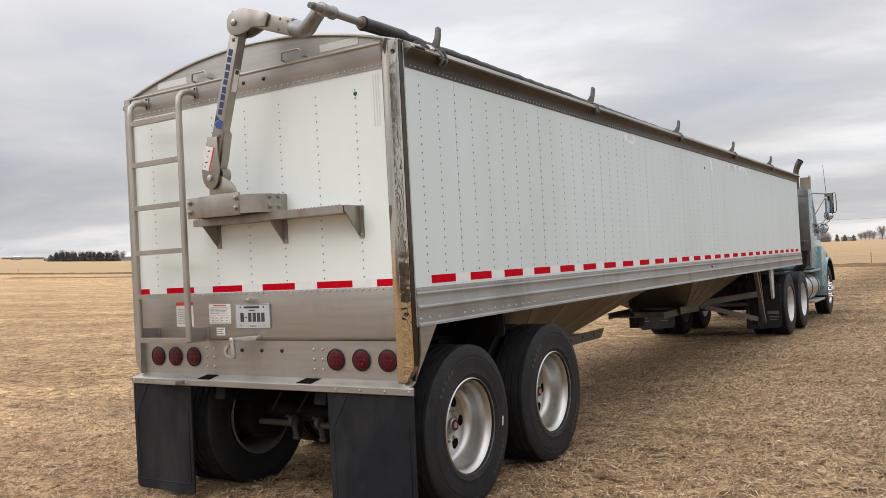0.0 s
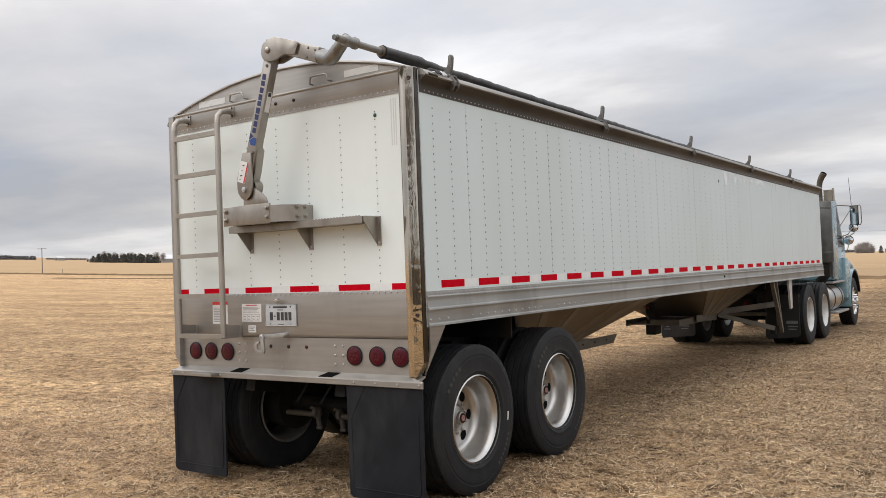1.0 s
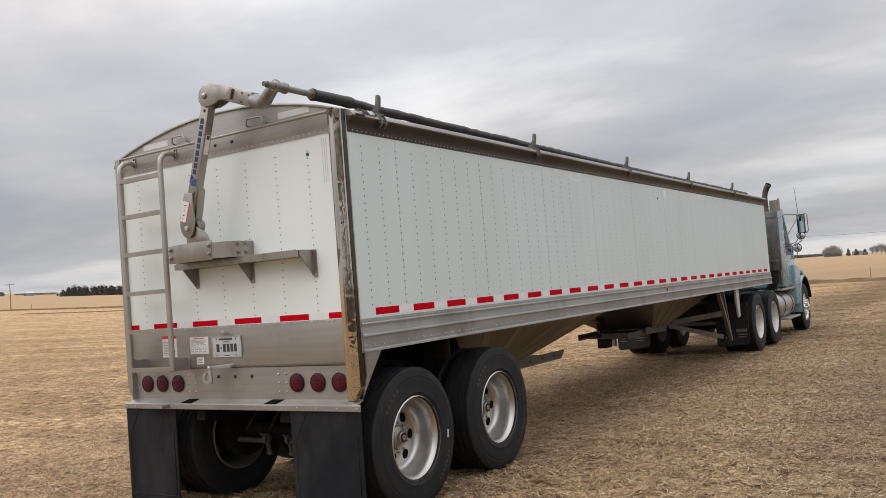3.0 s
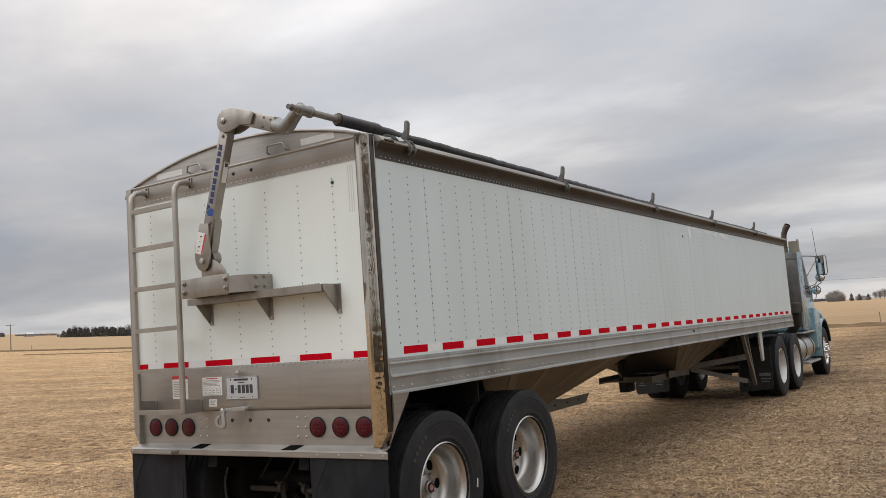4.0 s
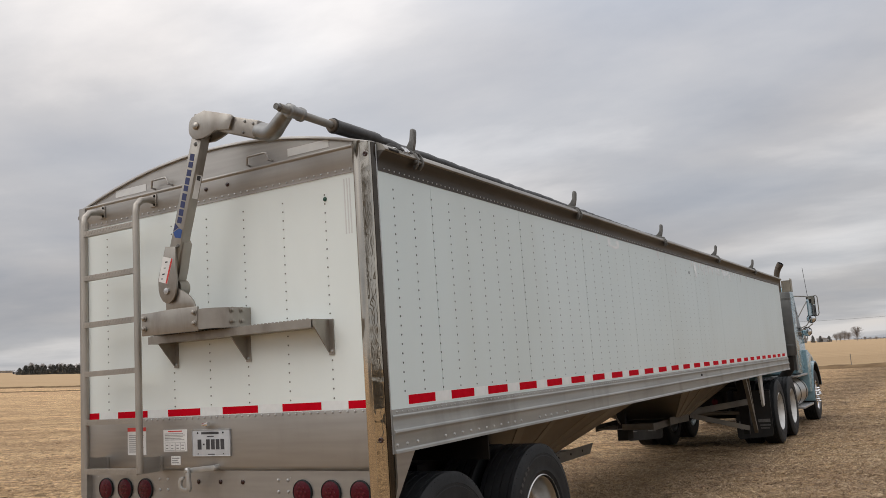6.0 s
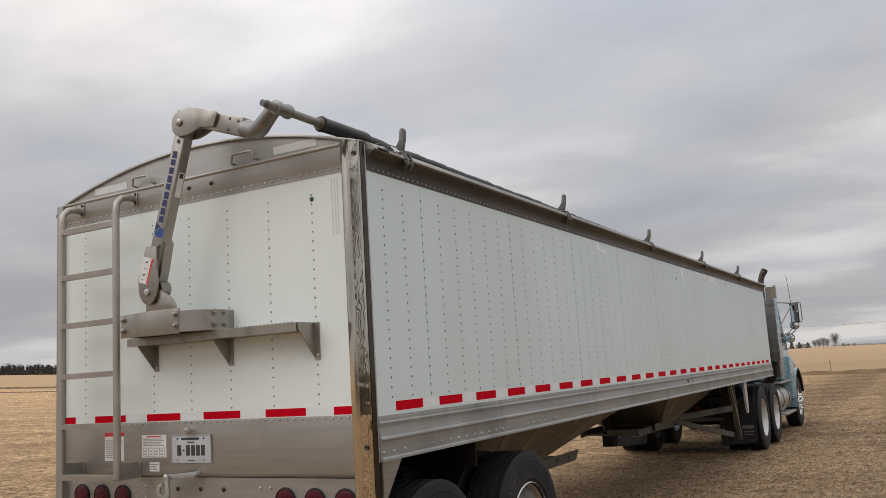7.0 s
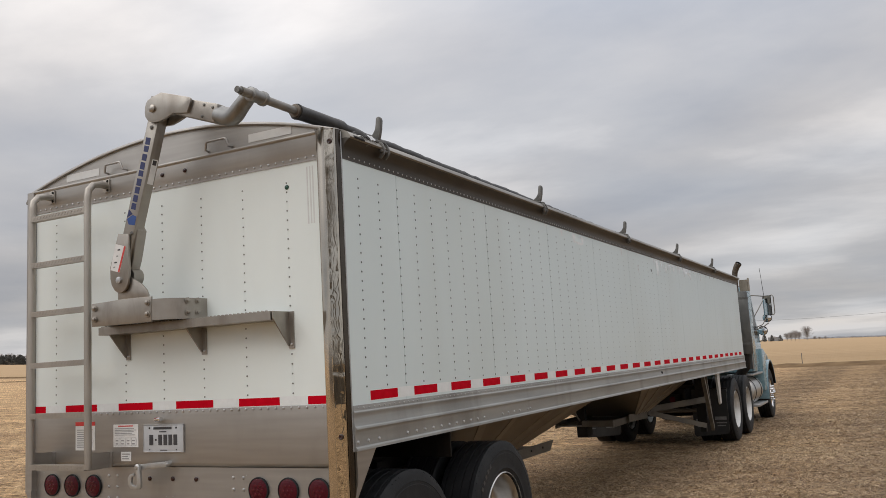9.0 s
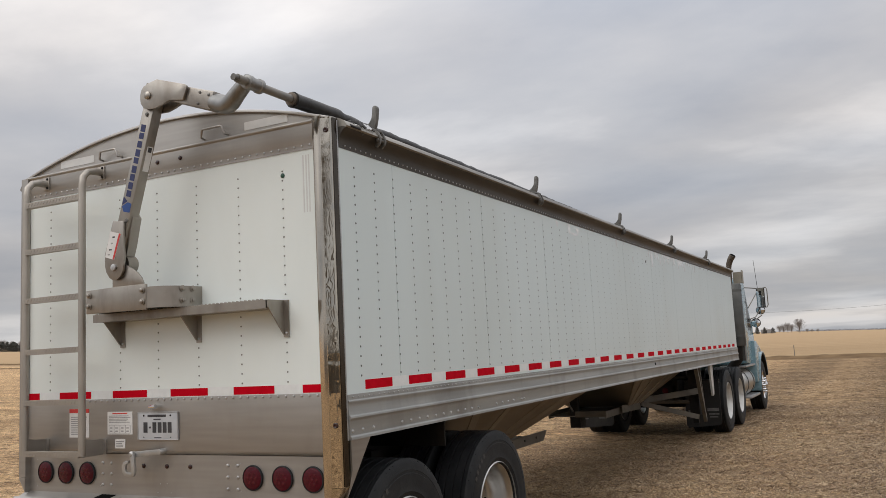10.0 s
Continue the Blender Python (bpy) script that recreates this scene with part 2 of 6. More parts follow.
def field_noise(scale, detail=6, stretch=(1, 1, 1), turn=0.0, distortion=0.0, rough=0.6):
    g = ft.nodes.new("ShaderNodeMapping")
    g.inputs["Scale"].default_value, g.inputs["Rotation"].default_value = stretch, (0, 0, turn)
    n = ft.nodes.new("ShaderNodeTexNoise")
    n.inputs["Scale"].default_value, n.inputs["Detail"].default_value = scale, detail
    n.inputs["Distortion"].default_value, n.inputs["Roughness"].default_value = distortion, rough
    ft.links.new(pos, g.inputs["Vector"])
    ft.links.new(g.outputs[0], n.inputs["Vector"])
    return n.outputs["Fac"]


soil = ramp(ft, field_noise(3.2, 8, distortion=0.6), [(0.32, (0.080, 0.054, 0.034)), (0.46, (0.275, 0.188, 0.114)), (0.64, (0.44, 0.318, 0.202))])
fibres = []
for turn, seed_scale in ((0.3, 1.0), (1.25, 1.13), (2.2, 0.9)):
    fibres.append(ramp(ft, field_noise(27 * seed_scale, 3, (1, 7, 1), turn, 0.9), [(0.55, (0, 0, 0)), (0.66, (1, 1, 1))]))
fibre = blend(ft, 1.0, blend(ft, 1.0, fibres[0], fibres[1], "LIGHTEN"), fibres[2], "LIGHTEN")
near_colour = blend(ft, fibre, soil, (0.507, 0.365, 0.219))
rows_tone = ramp(ft, field_noise(0.16, 5, (0.25, 2.2, 1), 0.39), [(0.36, (0.85, 0.83, 0.80)), (0.5, (1, 1, 1)), (0.66, (1.20, 1.18, 1.14))])
near_colour = blend(ft, 1.0, near_colour, rows_tone, "MULTIPLY")
specks = ramp(ft, field_noise(8.0, 3, distortion=0.8), [(0.36, (0.40, 0.36, 0.325)), (0.46, (1, 1, 1)), (0.64, (1.24, 1.23, 1.20))])
near_colour = blend(ft, 1.0, near_colour, specks, "MULTIPLY")
# straw lies paler where it is pressed flat beside the trailer and on the swath behind it
# dip at 0.40 to 0.475 paints shade under the trailer; darker to the right
SWATH = [(0.0, (1.30, 1.28, 1.24)), (0.24, (1.18, 1.16, 1.13)), (0.40, (0.95, 0.95, 0.95)), (0.475, (0.98, 0.98, 0.98)), (0.515, (1.30, 1.30, 1.28)), (0.575, (1.26, 1.26, 1.24)), (0.66, (0.93, 0.93, 0.93)), (0.80, (0.80, 0.80, 0.80)), (1.0, (0.73, 0.73, 0.73))]
cover = ft.nodes.new("ShaderNodeSeparateXYZ")
ft.links.new(pos, cover.inputs[0])
swath = ft.nodes.new("ShaderNodeMapRange")
ft.links.new(cover.outputs["X"], swath.inputs["Value"])
swath.inputs["From Min"].default_value, swath.inputs["From Max"].default_value = -6.0, 6.5
near_colour = blend(ft, 1.0, near_colour, ramp(ft, swath.outputs[0], SWATH), "MULTIPLY")
PATCHES = [(0.34, (0.86, 0.82, 0.785)), (0.46, (1.05, 1.03, 0.99)), (0.58, (1.16, 1.16, 1.12)), (0.70, (1.26, 1.26, 1.20))]
near_colour = blend(ft, 1.0, near_colour, ramp(ft, field_noise(0.55, 4, (0.55, 1.3, 1), 0.39), PATCHES), "MULTIPLY")
clods = ramp(ft, field_noise(3.4, 5, (0.8, 1.4, 1), 0.39, 0.5, 0.68), [(0.34, (0.50, 0.46, 0.42)), (0.46, (1, 1, 1)), (0.66, (1.16, 1.15, 1.13))])
near_colour = blend(ft, 1.0, near_colour, clods, "MULTIPLY")
# colour grows darker from y 4 to 14, except on the left field
ahead = ft.nodes.new("ShaderNodeMapRange")
ft.links.new(cover.outputs["Y"], ahead.inputs["Value"])
ahead.inputs["From Min"].default_value, ahead.inputs["From Max"].default_value = 4.0, 14.0
thin = blend(ft, 1.0, near_colour, ramp(ft, ahead.outputs[0], [(0.0, (1, 1, 1)), (1.0, (0.68, 0.67, 0.66))]), "MULTIPLY")
near_colour = blend(ft, ramp(ft, swath.outputs[0], [(0.15, (0, 0, 0)), (0.42, (1, 1, 1))]), near_colour, thin)
grit = ramp(ft, field_noise(30.0, 2, distortion=0.5), [(0.36, (0.66, 0.63, 0.60)), (0.5, (1, 1, 1)), (0.64, (1.26, 1.25, 1.21))])
near_colour = blend(ft, 1.0, near_colour, grit, "MULTIPLY")
far_colour = ramp(ft, field_noise(0.05, 6, (0.3, 2.5, 1), 0.39), [(0.3, (0.375, 0.257, 0.143)), (0.7, (0.46, 0.322, 0.186))])
cut = ft.nodes.new("ShaderNodeSeparateXYZ")
ft.links.new(pos, cut.inputs[0])
across = ft.nodes.new("ShaderNodeMath")
across.operation = "MULTIPLY_ADD"
ft.links.new(cut.outputs["X"], across.inputs[0])
across.inputs[1].default_value = 0.412
ft.links.new(cut.outputs["Y"], across.inputs[2])
edge = ft.nodes.new("ShaderNodeMapRange")
ft.links.new(across.outputs[0], edge.inputs["Value"])
edge.inputs["From Min"].default_value, edge.inputs["From Max"].default_value = 51.5, 54.5
headland = ft.nodes.new("ShaderNodeMapRange")
ft.links.new(cut.outputs["Y"], headland.inputs["Value"])
headland.inputs["From Min"].default_value, headland.inputs["From Max"].default_value = 139.0, 146.0
beyond = ft.nodes.new("ShaderNodeMath")
beyond.operation = "MAXIMUM"
ft.links.new(edge.outputs[0], beyond.inputs[0])
ft.links.new(headland.outputs[0], beyond.inputs[1])
ft.links.new(blend(ft, beyond.outputs[0], near_colour, far_colour), fp.inputs["Base Color"])
fp.inputs["Roughness"].default_value = 0.9
fp.inputs["Specular IOR Level"].default_value = 0.15
lumps = ft.nodes.new("ShaderNodeMath")
lumps.operation = "ADD"
ft.links.new(field_noise(14, 6), lumps.inputs[0])
ft.links.new(fibre, lumps.inputs[1])
relief(ft, fp, lumps.outputs[0], 0.7, 0.02)


# ---- building helpers ----
class Shape:
    """Collects vertices and faces for one mesh."""

    def __init__(self):
        self.v, self.f = [], []

    def add(self, verts, faces):
        n = len(self.v)
        self.v += [tuple(p) for p in verts]
        self.f += [tuple(i + n for i in face) for face in faces]
        return self

    def box(self, x0, x1, y0, y1, z0, z1):
        return self.add([(x, y, z) for x in (x0, x1) for y in (y0, y1) for z in (z0, z1)],
                        [(0, 1, 3, 2), (4, 6, 7, 5), (0, 4, 5, 1), (2, 3, 7, 6), (0, 2, 6, 4), (1, 5, 7, 3)])

    def prism(self, points, axis, a, b):
        """A flat outline drawn out along an axis. Outline pairs: (y, z) for x, (x, z) for y, (x, y) for z."""
        put = {"x": lambda p, h: (h, p[0], p[1]), "y": lambda p, h: (p[0], h, p[1]), "z": lambda p, h: (p[0], p[1], h)}[axis]
        n = len(points)
        faces = [tuple(range(n)), tuple(range(2 * n - 1, n - 1, -1))]
        faces += [(i, i + n, (i + 1) % n + n, (i + 1) % n) for i in range(n)]
        return self.add([put(p, a) for p in points] + [put(p, b) for p in points], faces)

    def tube(self, path, radius, n=10, flat=1.0):
        path = [Vector(p) for p in path]
        rings, side = [], None
        for i, p in enumerate(path):
            d = (path[min(i + 1, len(path) - 1)] - path[max(i - 1, 0)]).normalized()
            if side is None:
                side = d.orthogonal().normalized()
            side = (side - d * side.dot(d)).normalized()
            other = d.cross(side)
            r = radius[i] if isinstance(radius, (list, tuple)) else radius
            rings.append([p + side * (r * math.cos(a)) + other * (r * flat * math.sin(a)) for a in (math.tau * k / n for k in range(n))])
        faces = [(i * n + k, i * n + (k + 1) % n, (i + 1) * n + (k + 1) % n, (i + 1) * n + k) for i in range(len(path) - 1) for k in range(n)]
        faces += [tuple(range(n - 1, -1, -1)), tuple(range((len(path) - 1) * n, len(path) * n))]
        return self.add([q for ring in rings for q in ring], faces)

    def lathe(self, profile, centre, axis, n=32, closed=False):
        """Turns (radius, height) pairs round an axis through the centre."""
        c, d = Vector(centre), Vector(axis).normalized()
        u = d.orthogonal().normalized()
        w = d.cross(u)
        verts = [c + d * h + (u * math.cos(a) + w * math.sin(a)) * r for r, h in profile for a in (math.tau * k / n for k in range(n))]
        m = len(profile)
        faces = [(i * n + k, i * n + (k + 1) % n, (i + 1) % m * n + (k + 1) % n, (i + 1) % m * n + k) for i in range(m if closed else m - 1) for k in range(n)]
        if not closed:
            faces += [tuple(range(n - 1, -1, -1)), tuple(range((m - 1) * n, m * n))]
        return self.add(verts, faces)

    def rivet(self, centre, axis, r=0.006, h=0.003, n=6):
        return self.lathe([(r, -0.001), (r * 0.8, h * 0.75), (r * 0.3, h)], centre, axis, n)

    def bar(self, p, q, width, depth, up=(0, 0, 1)):
        """A straight box bar from p to q."""
        p, q = Vector(p), Vector(q)
        d = (q - p).normalized()
        s = d.cross(Vector(up)).normalized()
        t = s.cross(d)
        ring = [s * (a * width / 2) + t * (b * depth / 2) for a, b in ((-1, -1), (1, -1), (1, 1), (-1, 1))]
        return self.add([p + o for o in ring] + [q + o for o in ring], [(3, 2, 1, 0), (4, 5, 6, 7)] + [(i, (i + 1) % 4, (i + 1) % 4 + 4, i + 4) for i in range(4)])

    def mesh(self, name, material, bevel=0.0, tidy=True, angle=40):
        me = bpy.data.meshes.new(name)
        if tidy:
            bm = bmesh.new()
            vs = [bm.verts.new(p) for p in self.v]
            for face in self.f:
                try:
                    bm.faces.new([vs[i] for i in face])
                except ValueError:
                    pass
            bmesh.ops.recalc_face_normals(bm, faces=bm.faces)
            if bevel:
                sharp = [e for e in bm.edges if len(e.link_faces) == 2 and e.calc_face_angle(0) > 0.6]
                bmesh.ops.bevel(bm, geom=sharp, offset=bevel, segments=2, profile=0.6, affect="EDGES", clamp_overlap=True)
            bm.to_mesh(me)
            bm.free()
        else:
            me.from_pydata(self.v, [], self.f)
        me.materials.append(material)
        if tidy:
            me.shade_smooth()
            me.set_sharp_from_angle(angle=radians(angle))
        return me


BASES = {}


def thing(name, base, label, category, group="", kind=""):
    ob = new(name)
    ob.location = base
    ob.empty_display_size = 0.2
    BASES[ob] = Vector(base)
    return tagged(ob, label, category, group, kind)


def part(name, shape, material, parent, label="", bevel=0.0, tidy=True, angle=40):
    """One mesh object, in world places, under a thing or under a part of it."""
    me = shape if isinstance(shape, bpy.types.Mesh) else shape.mesh(name, material, bevel, tidy, angle)
    ob = new(name, me)
    if parent is not None:
        ob.parent = parent
        ob.matrix_parent_inverse = Matrix.Translation(-BASES.get(parent, Vector((0, 0, 0))))
    if label:
        tagged(ob, label)
    return ob


def solid(name, shape, material, label, category, group="", kind="", bevel=0.0, tidy=True, angle=40):
    """A thing that is one mesh."""
    return tagged(part(name, shape, material, None, "", bevel, tidy, angle), label, category, group, kind)


# ---- the ground ----
def horizon(az):
    """Rise of the far land in degrees, by bearing left of straight ahead."""
    f = min(1.0, max(0.0, (az - 9.0) / 42.0))
    rise = 0.30 + 0.03 * (min(9.0, max(-1.0, az)) - 9.0) + 1.22 * f * f * (3 - 2 * f)
    rise += 0.052 * min(10.0, max(0.0, az - 52.0))
    back = min(1.0, max(0.0, (abs(az - 20) - 60.0) / 50.0))
    return rise * (1 - back) + 0.3 * back


def land(x, y):
    """Height of the land: level round the trailer, rising gently far off."""
    dx, dy = x - 3.0, y + 4.2
    u = max(0.0, math.hypot(dx, dy) - 24.0)
    if u == 0.0:
        return 0.0
    return math.tan(radians(horizon(math.degrees(math.atan2(-dx, dy))))) * u * u / (u + 180.0)


def lump(x, y):
    near = max(0.0, 1.0 - max(abs(x), abs(y - 5)) / 60.0)
    dip = math.exp(-((x + 1.2) / 2.4) ** 2 - ((y - 0.1) / 1.3) ** 2)
    return -0.018 * near - 0.024 * dip + near * (0.022 * noise.noise((x * 0.9, y * 0.9, 0.3)) + 0.018 * noise.noise((x * 2.7, y * 2.7, 4.0)) + 0.011 * noise.noise((x * 7.0, y * 7.0, 2.0)) + 0.02 * noise.noise((x * 0.2, y * 0.2, 9.0)))


def spread(n, reach, k):
    return [reach * math.sinh(k * (2 * i / n - 1)) / math.sinh(k) for i in range(n + 1)]


GRID = 440
xs, ys = spread(GRID, 2600.0, 8.1), [3 + v for v in spread(GRID, 2600.0, 8.1)]
ground = Shape()
ground.v = [(x, y, land(x, y) + lump(x, y)) for y in ys for x in xs]
ground.f = [(j * (GRID + 1) + i, j * (GRID + 1) + i + 1, (j + 1) * (GRID + 1) + i + 1, (j + 1) * (GRID + 1) + i) for j in range(GRID) for i in range(GRID)]
field = solid("ground", ground, FIELD, "harvested field covered in pale bean straw and stubble", "ground", kind="structure", tidy=False)
field.data.shade_smooth()


# ---- grain trailer ----
W = 2.44          # width
L = 12.5          # length
MID = -W / 2
trailer = thing("grain_trailer", (MID, 6.0, 0), "white aluminium hopper-bottom grain trailer with riveted sides", "trailer")

part("body", Shape().box(-W + 0.03, -0.03, 0.03, L - 0.03, 1.30, 2.66), MILL, trailer)

# side sheets, one panel after another with fine seams
seams = [0.0155, 0.55] + [0.55 + 1.195 * i for i in range(1, 10)] + [L - 0.03]
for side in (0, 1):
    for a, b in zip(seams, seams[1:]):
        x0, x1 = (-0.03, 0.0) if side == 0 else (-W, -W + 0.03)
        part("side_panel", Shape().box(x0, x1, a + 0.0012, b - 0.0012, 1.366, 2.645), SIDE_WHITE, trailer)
# rivet colour fades from dark to pale towards the trailer's front
RIVET_DARK = surface("dull_rivet", (0.026, 0.027, 0.029), (0.06, 0.062, 0.064), 40, (0.3, 0.5), 0.4)
RIVET_PALE = surface("faded_pale_rivet", (0.50, 0.545, 0.545), (0.58, 0.625, 0.625), 40, (0.35, 0.5))
RIVET_GREY = surface("faded_grey_rivet", (0.11, 0.115, 0.115), (0.24, 0.245, 0.245), 40, (0.35, 0.5), 0.2)
for first, last, look_of, words in ((0, 18, RIVET_DARK, "rows of small dark rivet heads"), (18, 36, RIVET_GREY, "rows of small grey rivet heads"), (36, 62, RIVET_PALE, "rows of small pale rivet heads")):
    side_rivets = Shape()
    for i in range(first, last):
        y = 0.155 + 0.1995 * i
        if y > L - 0.08:
            break
        for j in range(23):
            side_rivets.rivet((0.0, y, 2.552 - 0.0495 * j), (1, 0, 0), 0.0068 if first == 0 else 0.0054, 0.0013 if first == 0 else 0.0012)
    tagged(part("rivets", side_rivets, look_of, trailer, words, tidy=False), kind="stuff")

# sky glints painted as pale streaks under the top rail: rear y, front y, top z, bottom z
GLINT = surface("painted_sky_glint", (0.84, 0.87, 0.87), (0.92, 0.94, 0.94), 30, (0.14, 0.24), shine=0.8)
glints, fr = Shape(), random.Random(11)
STREAKS = [(y, y + fr.uniform(0.03, 0.09), 2.634, 2.634 - fr.uniform(0.03, 0.13)) for y in (6.42, 6.72, 6.86, 7.12, 7.22, 7.60, 7.68, 7.96, 8.02, 8.34, 8.56, 8.66, 8.80, 9.00, 9.14)]
for y0, y1, z1, z0 in STREAKS + [(3.27, 3.32, 2.63, 2.576), (3.56, 3.64, 2.63, 2.545), (3.64, 3.80, 2.565, 2.540), (3.78, 3.86, 2.62, 2.55), (5.06, 5.12, 2.635, 2.555), (5.36, 5.40, 2.625, 2.60), (5.66, 5.70, 2.635, 2.615), (5.69, 5.73, 2.50, 2.42), (6.54, 6.66, 2.63, 2.44), (6.99, 7.06, 2.59, 2.50),
                       (7.26, 7.54, 2.625, 2.598), (7.42, 7.50, 2.60, 2.53), (7.74, 7.86, 2.635, 2.54), (8.08, 8.30, 2.63, 2.555), (8.42, 8.50, 2.60, 2.49), (9.55, 9.66, 2.64, 2.60), (9.86, 9.92, 2.635, 2.60), (10.18, 10.26, 2.635, 2.61), (11.0, 11.3, 2.64, 2.628), (2.90, 2.93, 2.635, 2.61)]:

    rows_n = 9
    for strand in range(2 if y1 - y0 < 0.1 else 3):
        c = fr.uniform(0.3, 0.7)
        v = []
        for k in range(rows_n + 1):
            u = k / rows_n
            mid = y0 + (y1 - y0) * (c + (0.75 - c) * u * 0.5 + fr.uniform(-0.05, 0.05))
            half = (y1 - y0) * 0.56 * (1 - 0.55 * u) * fr.uniform(0.55, 1.2)
            z = z1 + (z0 - z1) * u * fr.uniform(0.9, 1.0)
            out = 0.0006 + 0.0004 * strand
            v += [(out, mid - half, z), (out, mid + half, z)]
        glints.add(v, [(2 * k, 2 * k + 2, 2 * k + 3, 2 * k + 1) for k in range(rows_n)])
tagged(part("painted_glints", glints, GLINT, trailer, "pale streaks under the top rail, sky glints painted in", tidy=False), kind="stuff")
part("rail_bolt", Shape().rivet((0.008, 6.33, 1.30), (1, 0, 0), 0.016, 0.010, 8), STEEL, trailer)
part("side_hole", Shape().lathe([(0.017, 0.0), (0.017, 0.002), (0.010, 0.003)], (0.0, 6.29, 2.484), (1, 0, 0), 12), STEEL, trailer)

# lower side rails: a stepped extrusion with a groove
for side in (0, 1):
    s, o = (1, 0.0) if side == 0 else (-1, -W)
    outline = [(-0.05, 1.374), (0.004, 1.374), (0.005, 1.347), (0.009, 1.343), (0.010, 1.337), (0.006, 1.330), (0.004, 1.310), (0.010, 1.272), (0.019, 1.265), (0.020, 1.257),
               (0.014, 1.251), (0.010, 1.240), (0.010, 1.172), (0.019, 1.164), (0.020, 1.152), (-0.05, 1.152)]
    part("bottom_rail", Shape().prism([(o + s * x, z) for x, z in outline], "y", 0.016, L), RAIL, trailer)
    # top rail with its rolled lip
    # web coloured dark for the shade below the lip
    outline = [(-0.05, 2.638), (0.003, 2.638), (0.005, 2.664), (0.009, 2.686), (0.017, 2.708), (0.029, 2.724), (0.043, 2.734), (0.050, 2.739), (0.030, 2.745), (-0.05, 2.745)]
    part("top_rail", Shape().prism([(o + s * x, z) for x, z in outline], "y", 0.016, L), TOP_RAIL, trailer, "concave top rail with the lip's shade painted in")
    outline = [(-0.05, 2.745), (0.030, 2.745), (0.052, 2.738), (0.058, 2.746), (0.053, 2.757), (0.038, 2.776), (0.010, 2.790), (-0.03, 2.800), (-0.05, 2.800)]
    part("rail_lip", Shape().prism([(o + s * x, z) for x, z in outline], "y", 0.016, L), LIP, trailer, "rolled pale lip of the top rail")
rail_rivets = Shape()
for i in range(int(L / 0.05) - 2):
    rail_rivets.rivet((0.005, 0.07 + 0.05 * i, 2.654), (1, 0, -0.12), 0.0055, 0.003)
    rail_rivets.rivet((0.005, 0.06 + 0.05 * i, 1.360), (1, 0, 0), 0.0058, 0.0035)
for y in [0.039, 0.132, 0.234] + [0.525 + 0.0983 * i for i in range(11)] + [1.80, 1.90, 2.0, 2.10, 2.25, 2.30]:
    rail_rivets.rivet((0.010, y, 1.194), (1, 0, 0), 0.0095, 0.006, 8)
tagged(part("rail_rivets", rail_rivets, GALV, trailer, "close-set rivets along the rails", tidy=False), kind="stuff")

# red and silver tape along the side and the rear
tape_mesh = Shape().box(0.0009, 0.0014, 0, 0.272, 1.3915, 1.4405).mesh("tape_patch", TAPE_RED, tidy=True)
backing = Shape().box(0.0, 0.0008, -0.004, 0.4484, 1.3880, 1.4440)
for z in (1.3975, 1.4065, 1.4155, 1.4245, 1.4335):
    backing.box(0.0006, 0.0011, 0.278, 0.4465, z - 0.0012, z + 0.0012)
white_mesh = backing.mesh("tape_backing", TAPE_WHITE, tidy=True)
for i in range(27):
    y = 0.184 + 0.4525 * i
    b = part("reflective_tape", white_mesh, None, trailer, "pale ribbed reflective tape with red blocks")
    b.location = (0, y, 0)
    a = part("red_block", tape_mesh, None, b)
for k in range(-1, 6):
    x0 = -0.261 - 0.4572 * k
    x1, gap0 = x0 + 0.279, x0 - 0.178
    left, right = max(gap0 + 0.002, -W + 0.074), min(x1, -0.145)
    if right <= left:
        continue
    strip = Shape().box(left, right, -0.0009, 0, 1.3875, 1.4350)
    for z in (1.396, 1.405, 1.414, 1.423):
        if x0 - 0.006 > left:
            strip.box(max(left, gap0 + 0.006), min(right, x0 - 0.006), -0.0012, -0.0007, z - 0.0011, z + 0.0011)
    b = part("reflective_tape", strip, TAPE_WHITE, trailer, "pale ribbed reflective tape with red blocks")
    x0, x1 = max(x0 + 0.002, -W + 0.074), min(x1 - 0.002, -0.145)
    if x1 > x0:
        part("red_block", Shape().box(x0, x1, -0.0015, -0.001, 1.3905, 1.4320), TAPE_RED, b)

# rear wall: white sheet, arched top panel, trim, steel apron
part("rear_panel", Shape().box(-W + 0.072, -0.12, 0.0, 0.03, 1.37, 2.66), WHITE, trailer)


def arch(x, rise=0.198):
    u = (x - MID) / (W / 2)
    return 2.783 + rise * (1 - u * u)


steps = [-W + 0.005 + (W - 0.01) * i / 40 for i in range(41)]
part("arch_panel", Shape().prism([(x, arch(x)) for x in steps] + [(-0.005, 2.76), (-W + 0.005, 2.76)], "y", 0.006, 0.03), STAINLESS, trailer)
rim = [(x, arch(x) + 0.010) for x in steps] + [(x, arch(x) - 0.006) for x in reversed(steps)]
part("arch_rim", Shape().prism(rim, "y", -0.009, 0.034), STAINLESS, trailer, bevel=0.003)
outline = [(0.03, 2.652), (-0.004, 2.652), (-0.006, 2.690), (-0.011, 2.702), (-0.011, 2.784), (-0.017, 2.790), (-0.019, 2.796), (-0.017, 2.802), (0.03, 2.806)]
part("top_trim", Shape().prism(outline, "x", -W + 0.06, -0.142), STAINLESS, trailer)
trim_rivets = Shape()
